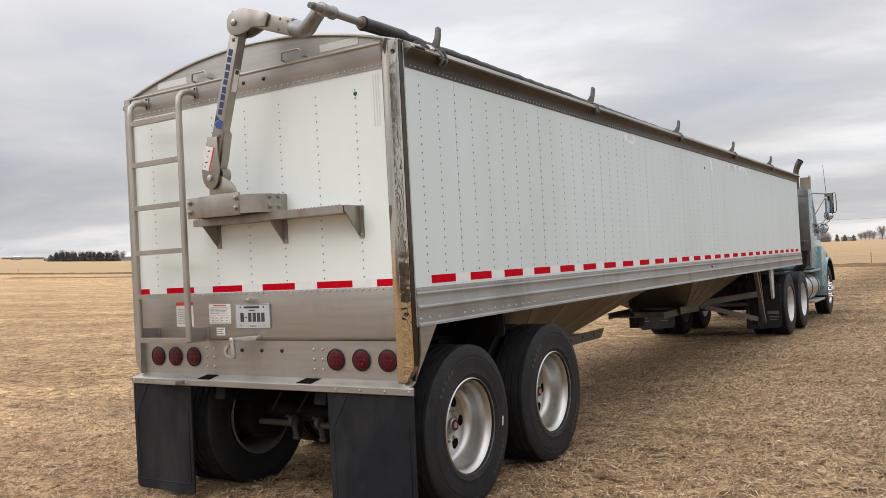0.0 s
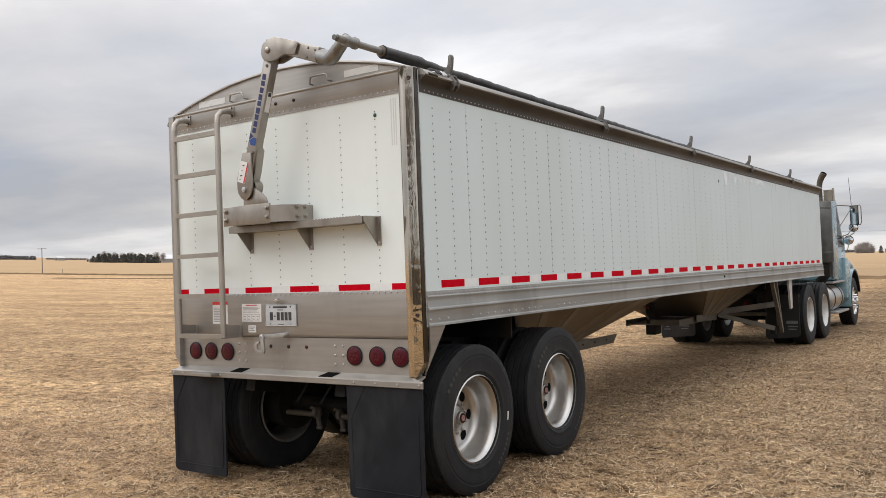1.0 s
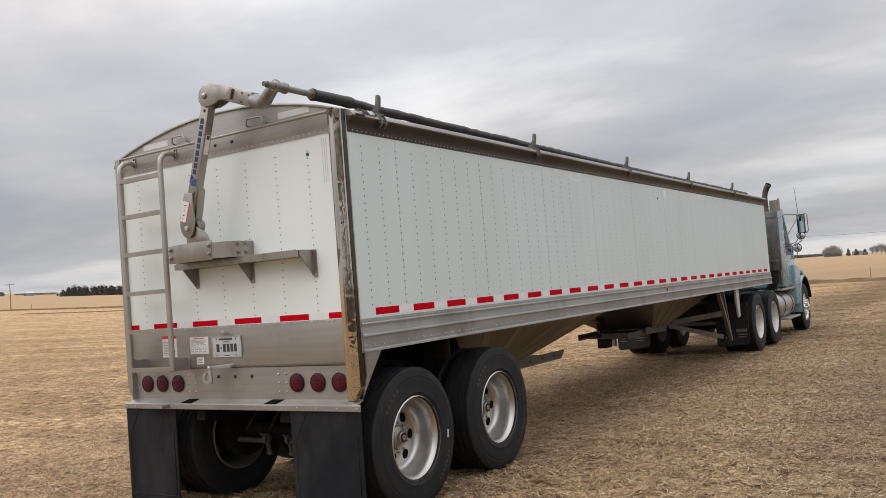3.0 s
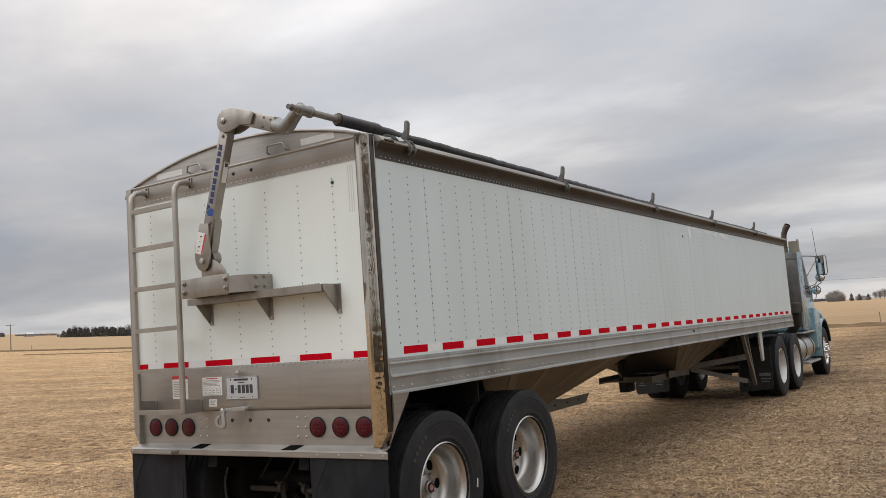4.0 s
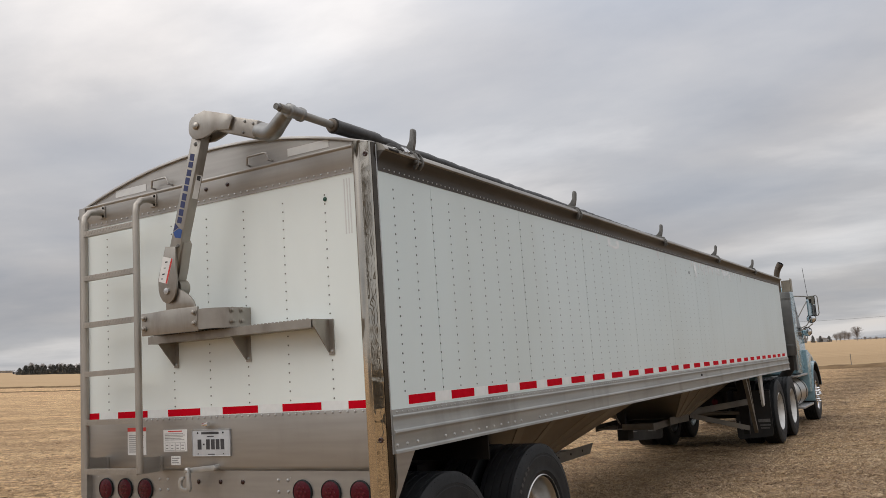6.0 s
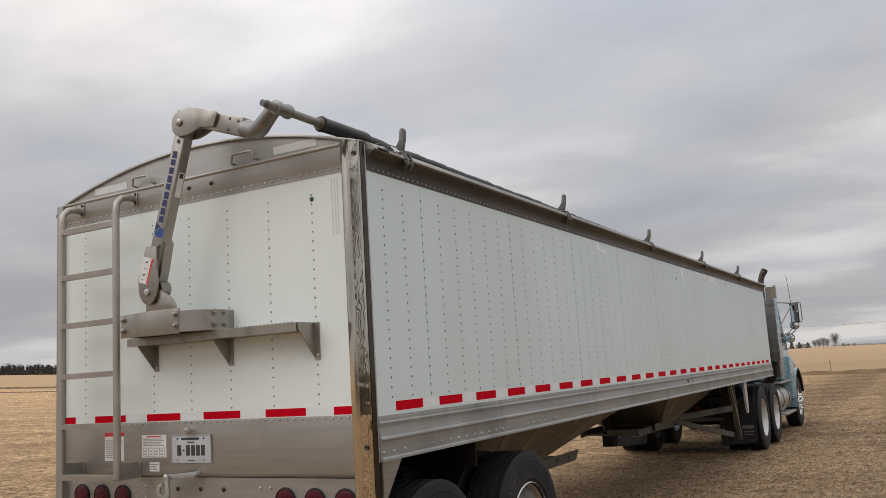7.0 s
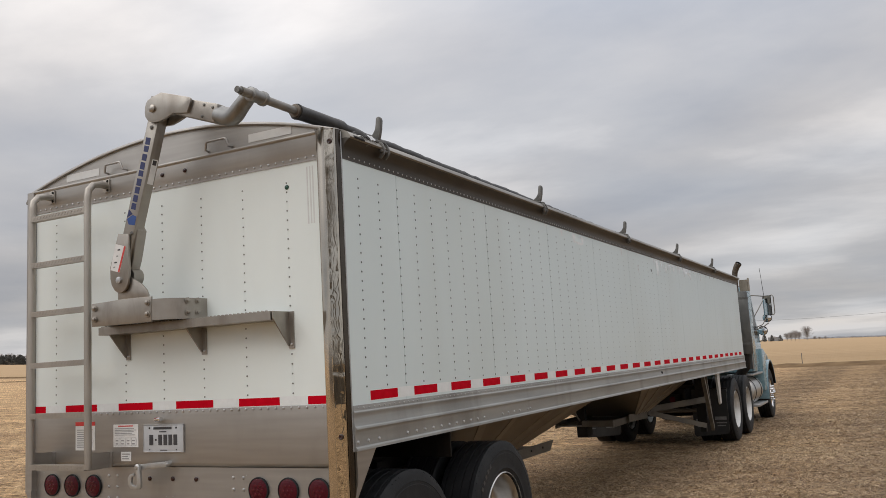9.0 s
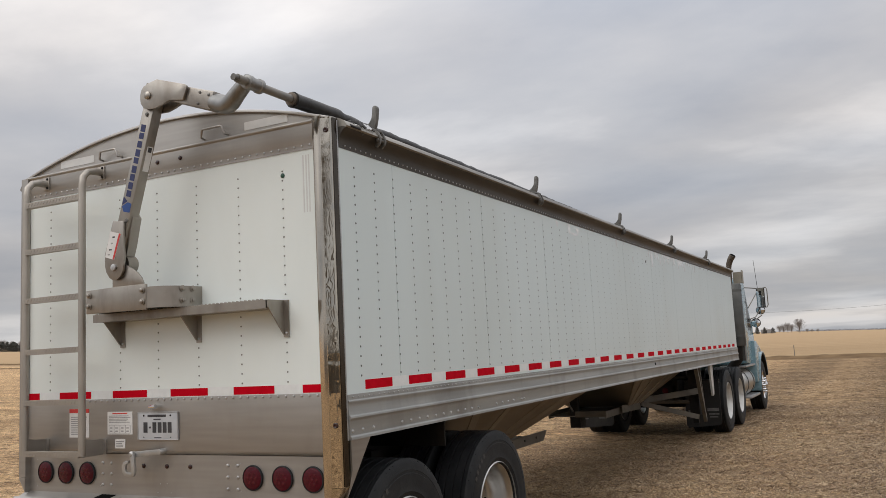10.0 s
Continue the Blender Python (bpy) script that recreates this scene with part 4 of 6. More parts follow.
part("emblem_wedge", arm_plate([(0.352, -0.036), (0.40, -0.034), (0.380, 0.000)], -0.0316, -0.0302), BLUE_INK, arm)
for u, w in ((0.87, 0.004), (0.93, 0.006), (0.275, 0.026)):
    p = P0 + along * u + side_dir * w
    part("arm_screw", Shape().lathe([(0.013, 0), (0.013, 0.002), (0.008, 0.003), (0.008, 0.008)], (p.x, AY - 0.030, p.z), (0, -1, 0), 8), HOOK_STEEL, arm)
part("side_tag", arm_plate([(0.56, 0.0426), (0.70, 0.0424), (0.70, 0.0442), (0.56, 0.0444)], -0.014, 0.026), PAPER, arm, "pale side tag with a dark round mark")
part("tag_mark", arm_plate([(0.668, 0.0443), (0.695, 0.0443), (0.695, 0.0449), (0.668, 0.0449)], -0.008, 0.018), INK, arm)

knuckle = [(-1.103, 3.052), (-1.096, 3.075), (-1.080, 3.094), (-1.030, 3.108), (-0.979, 3.117), (-0.775, 3.050), (-0.763, 3.040), (-0.764, 3.025), (-0.791, 2.966), (-0.895, 2.983), (-0.940, 2.968), (-0.992, 2.956), (-1.045, 2.958), (-1.079, 2.972), (-1.100, 3.000), (-1.105, 3.026)]
fore = part("tarp_forearm", Shape().prism(knuckle, "y", AY - 0.050, AY - 0.034), CASTING, trailer, "cranked satin metal forearm of the tarp roller", bevel=0.003)
part("knuckle_plate", Shape().prism(knuckle, "y", AY + 0.040, AY + 0.055), CASTING, fore, bevel=0.003)
part("knuckle_bolt", Shape().lathe([(0.022, 0), (0.022, 0.008), (0.013, 0.014)], (P1.x, AY - 0.050, P1.z), (0, -1, 0), 12), CASTING, fore)
part("knuckle_tab", Shape().prism([(-1.093, 3.074), (-1.073, 3.119), (-1.048, 3.114), (-1.063, 3.079)], "y", AY - 0.03, AY + 0.03), CASTING, fore)
part("forearm_tube", Shape().prism([(-0.915, 2.990), (-0.617, 2.881), (-0.587, 2.980), (-0.880, 3.074)], "y", AY - 0.034, AY + 0.036), CASTING, fore, bevel=0.008)
bend = [(-0.607, 2.930), (-0.562, 2.914), (-0.517, 2.895), (-0.487, 2.890), (-0.457, 2.896), (-0.417, 2.920), (-0.362, 2.954), (-0.312, 2.976)]
part("cast_elbow", Shape().tube([(x, AY - 0.075 * i / 7, z) for i, (x, z) in enumerate(bend)], [0.050, 0.051, 0.052, 0.052, 0.051, 0.048, 0.045, 0.038], 16, 0.9), CAST_GREY, fore)
for x, z in ((-0.682, 2.991), (-0.697, 2.931), (-0.622, 2.966)):
    part("forearm_screw", Shape().rivet((x, AY - 0.034, z), (0, -1, 0), 0.009, 0.006, 8), HOOK_STEEL, fore)

# roller tube with the tarp wound on it
RX, RZ = -0.285, 2.945
roller = part("tarp_roller", Shape().tube([(RX, -0.42, RZ), (RX, 0.06, RZ)], 0.022, 14), LIGHT_STEEL, trailer, "steel roller shaft carrying the rolled black tarp")
part("shaft_stub", Shape().tube([(RX, -0.448, RZ), (RX, -0.35, RZ)], 0.017, 12), HOOK_STEEL, roller, "splined bare shaft end")
part("collar", Shape().lathe([(0.026, 0), (0.036, 0.004), (0.038, 0.03), (0.033, 0.035), (0.033, 0.085), (0.038, 0.09), (0.038, 0.11), (0.026, 0.115)], (RX, -0.355, RZ), (0, 1, 0), 20), CAST_GREY, roller)
part("collar_ring", Shape().lathe([(0.022, 0), (0.036, 0.002), (0.036, 0.02), (0.022, 0.022)], (RX, 0.0, RZ), (0, 1, 0), 20), RUST, roller)
rolled, radii, turns = [], [], 360
for i in range(turns + 1):
    y = 0.02 + (L - 0.15) * i / turns
    rolled.append((RX + 0.006 * noise.noise((y * 2.0, 0, 0)), y, RZ - 0.002 + 0.006 * noise.noise((y * 1.6, 5, 0)) - 0.052 * min(1.0, max(0.0, (y - 0.4) / 6.5)) ** 0.8))
    radii.append((0.040 if y < 0.45 else 0.035) + 0.004 * noise.noise((y * 3.3, 2.0, 0)) + 0.005 * noise.noise((y * 11.0, 7.0, 0)) + (0.004 if i % 29 == 0 else 0))
part("tarp_roll", Shape().tube(rolled, radii, 16), VINYL, roller, "black vinyl tarp wound into a creased roll")
cover = Shape()
rows_c, cols_c = 50, 18
for i in range(rows_c + 1):
    for j in range(cols_c + 1):
        x = -W + 0.01 + (RX - 0.02 + W) * j / cols_c
        rise = 0.02 * max(0.0, (x + 1.0) / 0.68)
        cover.v.append((x, 0.036 + (L - 0.07) * i / rows_c, arch(x, 0.19) - 0.004 + rise - (0.015 * abs(math.sin(math.pi * i / 5)) if 0 < i < rows_c else 0)))
cover.f = [(i * (cols_c + 1) + j, i * (cols_c + 1) + j + 1, (i + 1) * (cols_c + 1) + j + 1, (i + 1) * (cols_c + 1) + j) for i in range(rows_c) for j in range(cols_c)]
part("tarp_cover", cover, VINYL, trailer, "black vinyl tarp stretched over the bows")
part("front_cap", Shape().prism([(x, arch(x)) for x in steps] + [(-0.005, 2.62), (-W + 0.005, 2.62)], "y", L - 0.03, L), WHITE, trailer)

# hold-down hooks along the rail
hook_out = [(-0.058, 0.084), (-0.039, 0.063), (-0.024, 0.052), (0.002, 0.052), (0.014, 0.080), (0.024, 0.123), (0.029, 0.175), (0.026, 0.188), (0.018, 0.196),
            (0.008, 0.196), (-0.001, 0.190), (-0.005, 0.155), (-0.010, 0.128), (-0.026, 0.104), (-0.044, 0.090)]
hook_shape = Shape().prism([(x + 0.004 * (z - 0.12), z) for x, z in hook_out], "y", -0.013, 0.013).mesh("tarp_hook", HOOK_STEEL, 0.004)
clamp = Shape()
for side in (-0.030, 0.018):
    clamp.prism([(-0.030, 0.070), (0.010, 0.066), (0.044, 0.036), (0.056, 0.004), (0.050, -0.030), (0.030, -0.048), (0.014, -0.040), (0.030, -0.010), (0.016, 0.024), (-0.020, 0.046)], "y", side, side + 0.012)
clamp.box(-0.020, 0.034, -0.030, 0.030, 0.044, 0.056)
clamp.tube([(0.040, -0.045, -0.008), (0.040, 0.045, -0.008)], 0.010, 8)
clamp_shape = clamp.mesh("clamp", HOOK_STEEL, 0.002)
for y in (0.36, 2.80, 5.24, 7.70, 10.14):
    h = part("tarp_hook", hook_shape, None, trailer, "dark curved tarp stop on a bolted clamp")
    h.location = (0.012, y, 2.738)
    h.rotation_euler = (0, 0, 0)
    c = part("hook_clamp", clamp_shape, None, h)
part("rail_end_cap", Shape().tube([(0.02, 0.05, 2.768), (0.036, 0.20, 2.742)], 0.014, 8), HOOK_STEEL, trailer)
part("strap_ratchet", Shape().prism([(-0.035, 2.800), (0.030, 2.778), (0.062, 2.752), (0.060, 2.742), (0.024, 2.770), (-0.035, 2.790)], "y", 0.055, 0.150), STEEL, trailer, "dark flap and bunched strap at the rail's end", bevel=0.002)
for k in range(5):
    y = 0.145 + 0.030 * k
    part("strap_fold", Shape().tube([(-0.030, y + 0.01, 2.806), (0.004, y, 2.806 - 0.003 * k), (0.034, y + 0.016, 2.794), (0.056, y + 0.022, 2.770 - 0.002 * (k % 3))], 0.010, 6, 0.5), GALV if k in (2, 3) else VINYL, trailer)


# ---- hoppers ----
GATE_STEEL = surface("dusty_brown_steel", (0.075, 0.066, 0.052), (0.13, 0.115, 0.09), 7, (0.5, 0.65), 0.2, 0.08, 40, grime=(0.10, 0.085, 0.06), grime_scale=5)
SLACK = surface("grey_cast_iron", (0.065, 0.062, 0.06), (0.11, 0.105, 0.10), 22, (0.45, 0.6), 0.2, 0.1, 60, grime=(0.10, 0.085, 0.065), grime_scale=9)
RED_HOSE = surface("dull_red_hose", (0.14, 0.02, 0.015), (0.20, 0.035, 0.025), 20, (0.5, 0.6))
HOPPER_BAND = surface("pale_dusty_hopper_sheet", (0.27, 0.232, 0.18), (0.35, 0.305, 0.24), 1.6, (0.45, 0.62), 0.75, 0.08, 30, grime=(0.25, 0.20, 0.145), grime_scale=1.8)


def hopper(y0, y1, b0, b1):
    """A sloped pyramid bottom: top y0..y1, outlet b0..b1."""
    zt, zb, xt, xb = 1.40, 0.70, 0.09, 0.80
    top = [(-xt, y0, zt), (-xt, y1, zt), (-W + xt, y1, zt), (-W + xt, y0, zt)]
    low = [(-xb, b0, zb), (-xb, b1, zb), (-W + xb, b1, zb), (-W + xb, b0, zb)]
    h = part("hopper", Shape().add(top + low, [(0, 1, 2, 3), (7, 6, 5, 4), (0, 4, 5, 1), (1, 5, 6, 2), (2, 6, 7, 3), (3, 7, 4, 0)]), HOPPER, trailer, "sloped sheet-metal hopper bottom", angle=20)
    for r in (0.16, 0.36, 0.64, 0.84):
        yt, yb = y0 + (y1 - y0) * r, b0 + (b1 - b0) * r
        n = Vector((0.70, 0, -0.70)).normalized() * 0.002
        part("seam", Shape().bar(Vector((-xt, yt, zt)) + n, Vector((-xb, yb, zb)) + n, 0.11, 0.005, (0.70, 0, -0.71)), HOPPER_BAND, h, "paler dusty band on the sheet")
    for y, yb in ((y0, b0), (y1, b1)):
        part("corner_seam", Shape().bar((-xt - 0.01, y, zt), (-xb - 0.01, yb, zb), 0.024, 0.012, (0.70, 0, -0.71)), HOPPER, h)
    return h


# pan added and bulkhead blackened to paint the shade over the axles
part("shade_pan", Shape().box(-W + 0.10, -0.10, 0.07, 1.20, 1.20, 1.296), STEEL, trailer, "dark sheet added as painted shade over the axles")
part("bulkhead", Shape().box(-W + 0.09, -0.09, 1.205, 1.217, 0.98, 1.296), STEEL, trailer, "bulkhead over the axles, shade painted in near-black")
hop = hopper(1.22, 6.15, 2.62, 3.68)
for x in (-0.80, -W + 0.80):
    part("slide_rail", Shape().prism([(2.3, 0.612), (4.70, 0.612), (4.80, 0.70), (4.80, 0.708), (2.3, 0.708)], "x", x - 0.006, x + 0.006), GATE_STEEL, hop)
part("slide_gate", Shape().box(-W + 0.81, -0.81, 2.5, 4.6, 0.655, 0.668), LIGHT_STEEL, hop)
for y in (3.9, 4.2, 4.5):
    part("roller_bolt", Shape().rivet((-0.794, y, 0.665), (1, 0, 0), 0.013, 0.008, 8), STEEL, hop)
hop2 = hopper(6.2, 10.4, 7.95, 8.65)
for x in (-0.84, -W + 0.84):
    part("slide_rail", Shape().box(x - 0.006, x + 0.006, 7.02, 8.62, 0.622, 0.708), GATE_STEEL, hop2)
part("gate_plate", Shape().prism([(7.62, 0.735), (8.55, 0.712), (8.55, 0.612), (7.62, 0.640)], "x", -0.80, -0.79), GATE_STEEL, hop2, "tan dusty gate plate")
part("slide_gate", Shape().box(-W + 0.85, -0.85, 7.05, 8.55, 0.640, 0.654), LIGHT_STEEL, hop2)
part("gate_lip", Shape().box(-1.23, -0.82, 6.98, 7.05, 0.640, 0.715), GATE_STEEL, hop2, bevel=0.006)
part("gate_gearbox", Shape().box(-1.33, -1.19, 7.06, 7.28, 0.50, 0.640), STEEL, hop2, bevel=0.01)
part("gate_bracket", Shape().box(-1.32, -1.21, 7.06, 7.14, 0.640, 0.95), STEEL, hop2, bevel=0.006)
part("crank_rod", Shape().tube([(-1.34, 6.80, 0.98), (-1.28, 7.07, 0.71)], 0.012, 8), LIGHT_STEEL, hop2)
part("gate_hose", Shape().tube([(-1.33, 6.62, 1.06), (-1.31, 6.86, 0.93), (-1.27, 7.10, 0.86)], 0.010, 8), RED_HOSE, hop2, "thin dull red hose")

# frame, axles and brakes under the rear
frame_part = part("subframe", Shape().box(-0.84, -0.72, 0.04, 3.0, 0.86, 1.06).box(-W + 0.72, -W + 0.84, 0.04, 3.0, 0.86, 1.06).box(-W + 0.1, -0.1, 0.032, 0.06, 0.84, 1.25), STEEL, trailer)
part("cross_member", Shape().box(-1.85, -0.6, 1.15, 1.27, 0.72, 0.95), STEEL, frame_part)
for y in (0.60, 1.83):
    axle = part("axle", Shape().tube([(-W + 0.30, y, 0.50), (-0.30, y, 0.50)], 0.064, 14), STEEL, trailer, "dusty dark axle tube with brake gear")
    for x in (-W + 0.78, -0.78):
        part("brake_drum", Shape().lathe([(0.12, -0.10), (0.20, -0.09), (0.21, 0.09), (0.12, 0.10)], (x + (0.16 if x > MID else -0.16), y, 0.50), (1, 0, 0), 24), STEEL, axle)
        part("air_spring", Shape().lathe([(0.10, 0), (0.13, 0.04), (0.12, 0.12), (0.13, 0.2), (0.10, 0.26)], (x, y + 0.33, 0.58), (0, 0, 1), 16), STEEL, axle)
        part("trailing_arm", Shape().bar((x, y - 0.55, 0.72), (x, y + 0.36, 0.55), 0.09, 0.10), STEEL, axle)
    for x in (-1.20, -1.44):
        part("brake_chamber", Shape().lathe([(0.05, 0), (0.085, 0.02), (0.09, 0.07), (0.085, 0.14), (0.05, 0.16)], (x, y + 0.16, 0.50), (0, 1, 0.15), 16), STEEL, axle)
        part("slack_adjuster", Shape().lathe([(0.012, -0.02), (0.042, -0.018), (0.045, 0), (0.042, 0.018), (0.012, 0.02)], (x + 0.03, y - 0.12, 0.455), (1, 0, 0), 16).bar((x + 0.03, y - 0.12, 0.46), (x + 0.07, y - 0.14, 0.345), 0.026, 0.044).lathe([(0.004, -0.026), (0.014, -0.026), (0.014, 0.026), (0.004, 0.026)], (x + 0.07, y - 0.14, 0.345), (1, 0, 0), 10), SLACK, axle, "grey cast slack adjuster", bevel=0.004)
        part("cam_shaft", Shape().tube([(x, y - 0.12, 0.44), (x + (0.5 if x > MID else -0.5), y - 0.12, 0.44)], 0.022, 12), GATE_STEEL, axle, "dusty brown brake shaft")
        part("chamber_band", Shape().lathe([(0.088, 0), (0.098, 0.004), (0.098, 0.022), (0.088, 0.026)], (x, y + 0.23, 0.511), (0, 1, 0.15), 16), STEEL, axle)
        part("push_rod", Shape().tube([(x, y - 0.16, 0.50), (x + 0.05, y - 0.11, 0.46)], 0.012, 8), GATE_STEEL, axle)
        part("air_line", Shape().tube([(x, y - 0.30, 0.56), (x + 0.08, y - 0.26, 0.70), (x + 0.10, y - 0.05, 0.82)], 0.010, 6), RUBBER, axle)


# ---- wheels ----
def tyre_shape(r, r_in, half, wide_groove=5):
    """Cross-section with shoulders and grooves, turned round x."""
    pr = [(r_in, half * 0.86), (r_in + 0.02, half * 0.93), (r_in + (r - r_in) * 0.16, half * 0.965), (r_in + (r - r_in) * 0.18, half * 0.985), (r_in + (r - r_in) * 0.20, half * 0.972), (r_in + (r - r_in) * 0.35, half), (r_in + (r - r_in) * 0.62, half * 0.99), (r_in + (r - r_in) * 0.63, half * 0.972), (r_in + (r - r_in) * 0.70, half * 0.968), (r_in + (r - r_in) * 0.71, half * 0.98), (r_in + (r - r_in) * 0.74, half * 0.965),
          (r_in + (r - r_in) * 0.80, half * 0.95), (r - 0.022, half * 0.91), (r - 0.007, half * 0.86)]
    tread = []
    n = wide_groove
    for i in range(n + 1):
        c = half * 0.82 * (1 - 2 * i / n)
        tread.append((r, c))
        if i < n:
            m = half * 0.82 * (1 - 2 * (i + 1) / n)
            g = 0.006
            centre = (c + m) / 2
            tread += [(r, centre + g), (r - 0.012, centre + g * 0.6), (r - 0.012, centre - g * 0.6), (r, centre - g)]
    return pr + tread + [(a, -b) for a, b in reversed(pr)]


def dual_set(parent, x, y, z, flip, label):
    """A deep-dished outer wheel and the inner wheel behind it; built round x with the face at +x."""
    rim_profile = [(0.297, 0.226), (0.304, 0.221), (0.303, 0.212), (0.289, 0.202), (0.275, 0.190), (0.263, 0.165), (0.258, 0.125), (0.251, 0.085), (0.242, 0.052), (0.226, 0.036), (0.205, 0.033), (0.174, 0.042), (0.150, 0.047), (0.090, 0.050), (0.088, 0.024),
                   (0.20, 0.012), (0.235, 0.016), (0.262, 0.05), (0.272, 0.15), (0.300, 0.205)]
    rim_ob = part("wheel", WHEEL_MESHES.setdefault("rim", Shape().lathe(rim_profile, (0, 0, 0), (1, 0, 0), 48, True).mesh("wheel", WHEEL)), None, parent, label)
    rim_ob.matrix_basis = Matrix.Translation((x, y, z)) @ Matrix.Rotation(math.pi if flip else 0, 4, "Z")
    part("tyre", WHEEL_MESHES.setdefault("tyre", Shape().lathe(tyre_shape(0.510, 0.290, 0.142, 4), (0.090, 0, 0), (1, 0, 0), 72, True).mesh("tyre", RUBBER, angle=30)), None, rim_ob)
    part("inner_tyre", WHEEL_MESHES.setdefault("inner_tyre", Shape().lathe(tyre_shape(0.510, 0.290, 0.142, 4), (-0.228, 0, 0), (1, 0, 0), 72, True).mesh("inner_tyre", RUBBER, angle=30)), None, rim_ob)
    inner = [(0.300, -0.350), (0.299, -0.366), (0.292, -0.369), (0.284, -0.362), (0.277, -0.345), (0.262, -0.32), (0.256, -0.20), (0.252, -0.08), (0.275, -0.08), (0.275, -0.30), (0.298, -0.34)]
    part("inner_wheel", WHEEL_MESHES.setdefault("inner_rim", Shape().lathe(inner, (0, 0, 0), (1, 0, 0), 48, True).mesh("inner_wheel", INNER_WHEEL)), None, rim_ob, "dull grey inner wheel")
    part("hub", WHEEL_MESHES.setdefault("hub", Shape().lathe([(0.090, 0.026), (0.086, 0.058), (0.074, 0.066), (0.056, 0.070), (0.047, 0.074), (0.044, 0.092), (0.037, 0.097)], (0, 0, 0), (1, 0, 0), 32).mesh("hub", HUB)), None, rim_ob, "dusty hub with a red-centred cap")
    part("hub_cap", WHEEL_MESHES.setdefault("cap", Shape().lathe([(0.036, 0.096), (0.034, 0.103), (0.025, 0.104), (0.024, 0.100)], (0, 0, 0), (1, 0, 0), 20).mesh("hub_cap", BRONZE)), None, rim_ob, "dark cap ring")
    part("cap_window", WHEEL_MESHES.setdefault("window", Shape().lathe([(0.021, 0.101), (0.020, 0.1055), (0.006, 0.1065)], (0, 0, 0), (1, 0, 0), 16).mesh("cap_window", CAP_RED)), None, rim_ob, "pale red cap window")
    # hole shade painted with dark discs; the wheel is not pierced
    for k in range(6):
        a = math.tau * k / 6
        centre = (0.0468, 0.155 * math.cos(a), 0.155 * math.sin(a))
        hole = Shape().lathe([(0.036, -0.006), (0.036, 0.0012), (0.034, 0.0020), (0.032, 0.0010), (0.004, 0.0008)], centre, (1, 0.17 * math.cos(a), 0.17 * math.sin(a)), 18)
        part("hand_hole", WHEEL_MESHES.setdefault("hole" + str(k), hole.mesh("hand_hole", VOID)), None, rim_ob, "dark disc painted as a shaded hand hole")
    for k in range(10):
        a = math.tau * k / 10 + 0.25
        nut = Shape().lathe([(0.012, 0), (0.011, 0.013), (0.006, 0.017)], (0.045, 0.106 * math.cos(a), 0.106 * math.sin(a)), (1, 0, 0), 6)
        part("lug_nut", WHEEL_MESHES.setdefault("nut" + str(k), nut.mesh("lug_nut", HUB)), None, rim_ob)
    # thin black bars stand in for the shade in the sipes
    sipes, rs = Shape(), random.Random(5)
    for k in range(70):
        a = math.tau * k / 70 + rs.uniform(-0.02, 0.02)
        u, v = Vector((0, math.cos(a), math.sin(a))), Vector((0, -math.sin(a), math.cos(a)))
        p = Vector((0.2145, 0, 0)) + u * 0.4975
        if rs.random() < 0.55:
            sipes.bar(p - v * 0.004 - u * 0.006, p + v * 0.005 + u * 0.001, 0.002, 0.005, (1, 0, 0))
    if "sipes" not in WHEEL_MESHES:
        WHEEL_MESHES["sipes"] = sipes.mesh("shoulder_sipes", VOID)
    tagged(part("shoulder_sipes", WHEEL_MESHES["sipes"], None, rim_ob), kind="stuff")
    for k, (a0, w, h) in enumerate([(2.10 + 0.11 * i, 0.012, 0.034) for i in range(5)] + [(-0.95 + 0.09 * i, 0.010, 0.026) for i in range(7)]):
        c, t = math.cos(a0), math.sin(a0)
        u, v = Vector((0, c, t)), Vector((0, -t, c))
        b = Vector((0.2275, 0, 0)) + u * 0.42
        q = [b + u * (h / 2 * m) + v * (w * n) for m, n in ((-1, -1), (1, -1), (1, 1), (-1, 1))]
        block = Shape().add(q + [p + Vector((0.0035, 0, 0)) for p in q], [(0, 1, 2, 3), (7, 6, 5, 4), (0, 4, 5, 1), (1, 5, 6, 2), (2, 6, 7, 3), (3, 7, 4, 0)])
        part("sidewall_print", WHEEL_MESHES.setdefault("mark" + str(k), block.mesh("sidewall_print", PRINT_RUBBER)), None, rim_ob)
    return rim_ob


WHEEL_MESHES = {}
PRINT_RUBBER = surface("rubbed_tyre_lettering", (0.022, 0.022, 0.023), (0.036, 0.036, 0.036), 9, (0.45, 0.6))
INNER_WHEEL = surface("dull_inner_wheel", (0.20, 0.194, 0.182), (0.30, 0.29, 0.27), 8, (0.4, 0.55), 0.5, grime=(0.07, 0.06, 0.05), grime_scale=6)
CAP_RED = surface("pale_red_cap", (0.26, 0.13, 0.12), (0.34, 0.20, 0.19), 60, (0.2, 0.3))
HUB = surface("machined_hub", (0.22, 0.22, 0.21), (0.34, 0.33, 0.31), 12, (0.3, 0.45), 0.8, grime=(0.25, 0.22, 0.19), grime_scale=9)
for y, z in ((0.60, 0.476), (1.83, 0.50)):
    dual_set(trailer, -0.25, y, z, False, "dual black tyres on a deep polished aluminium wheel")
    dual_set(trailer, -W + 0.25, y, z, True, "dual black tyres on a deep polished aluminium wheel")

part("tyre_tag", Shape().prism([(0.974, 0.412), (0.986, 0.410), (0.996, 0.470), (0.984, 0.473)], "x", -0.0185, -0.0145), STICKER, trailer, "small white tag on the tyre wall")

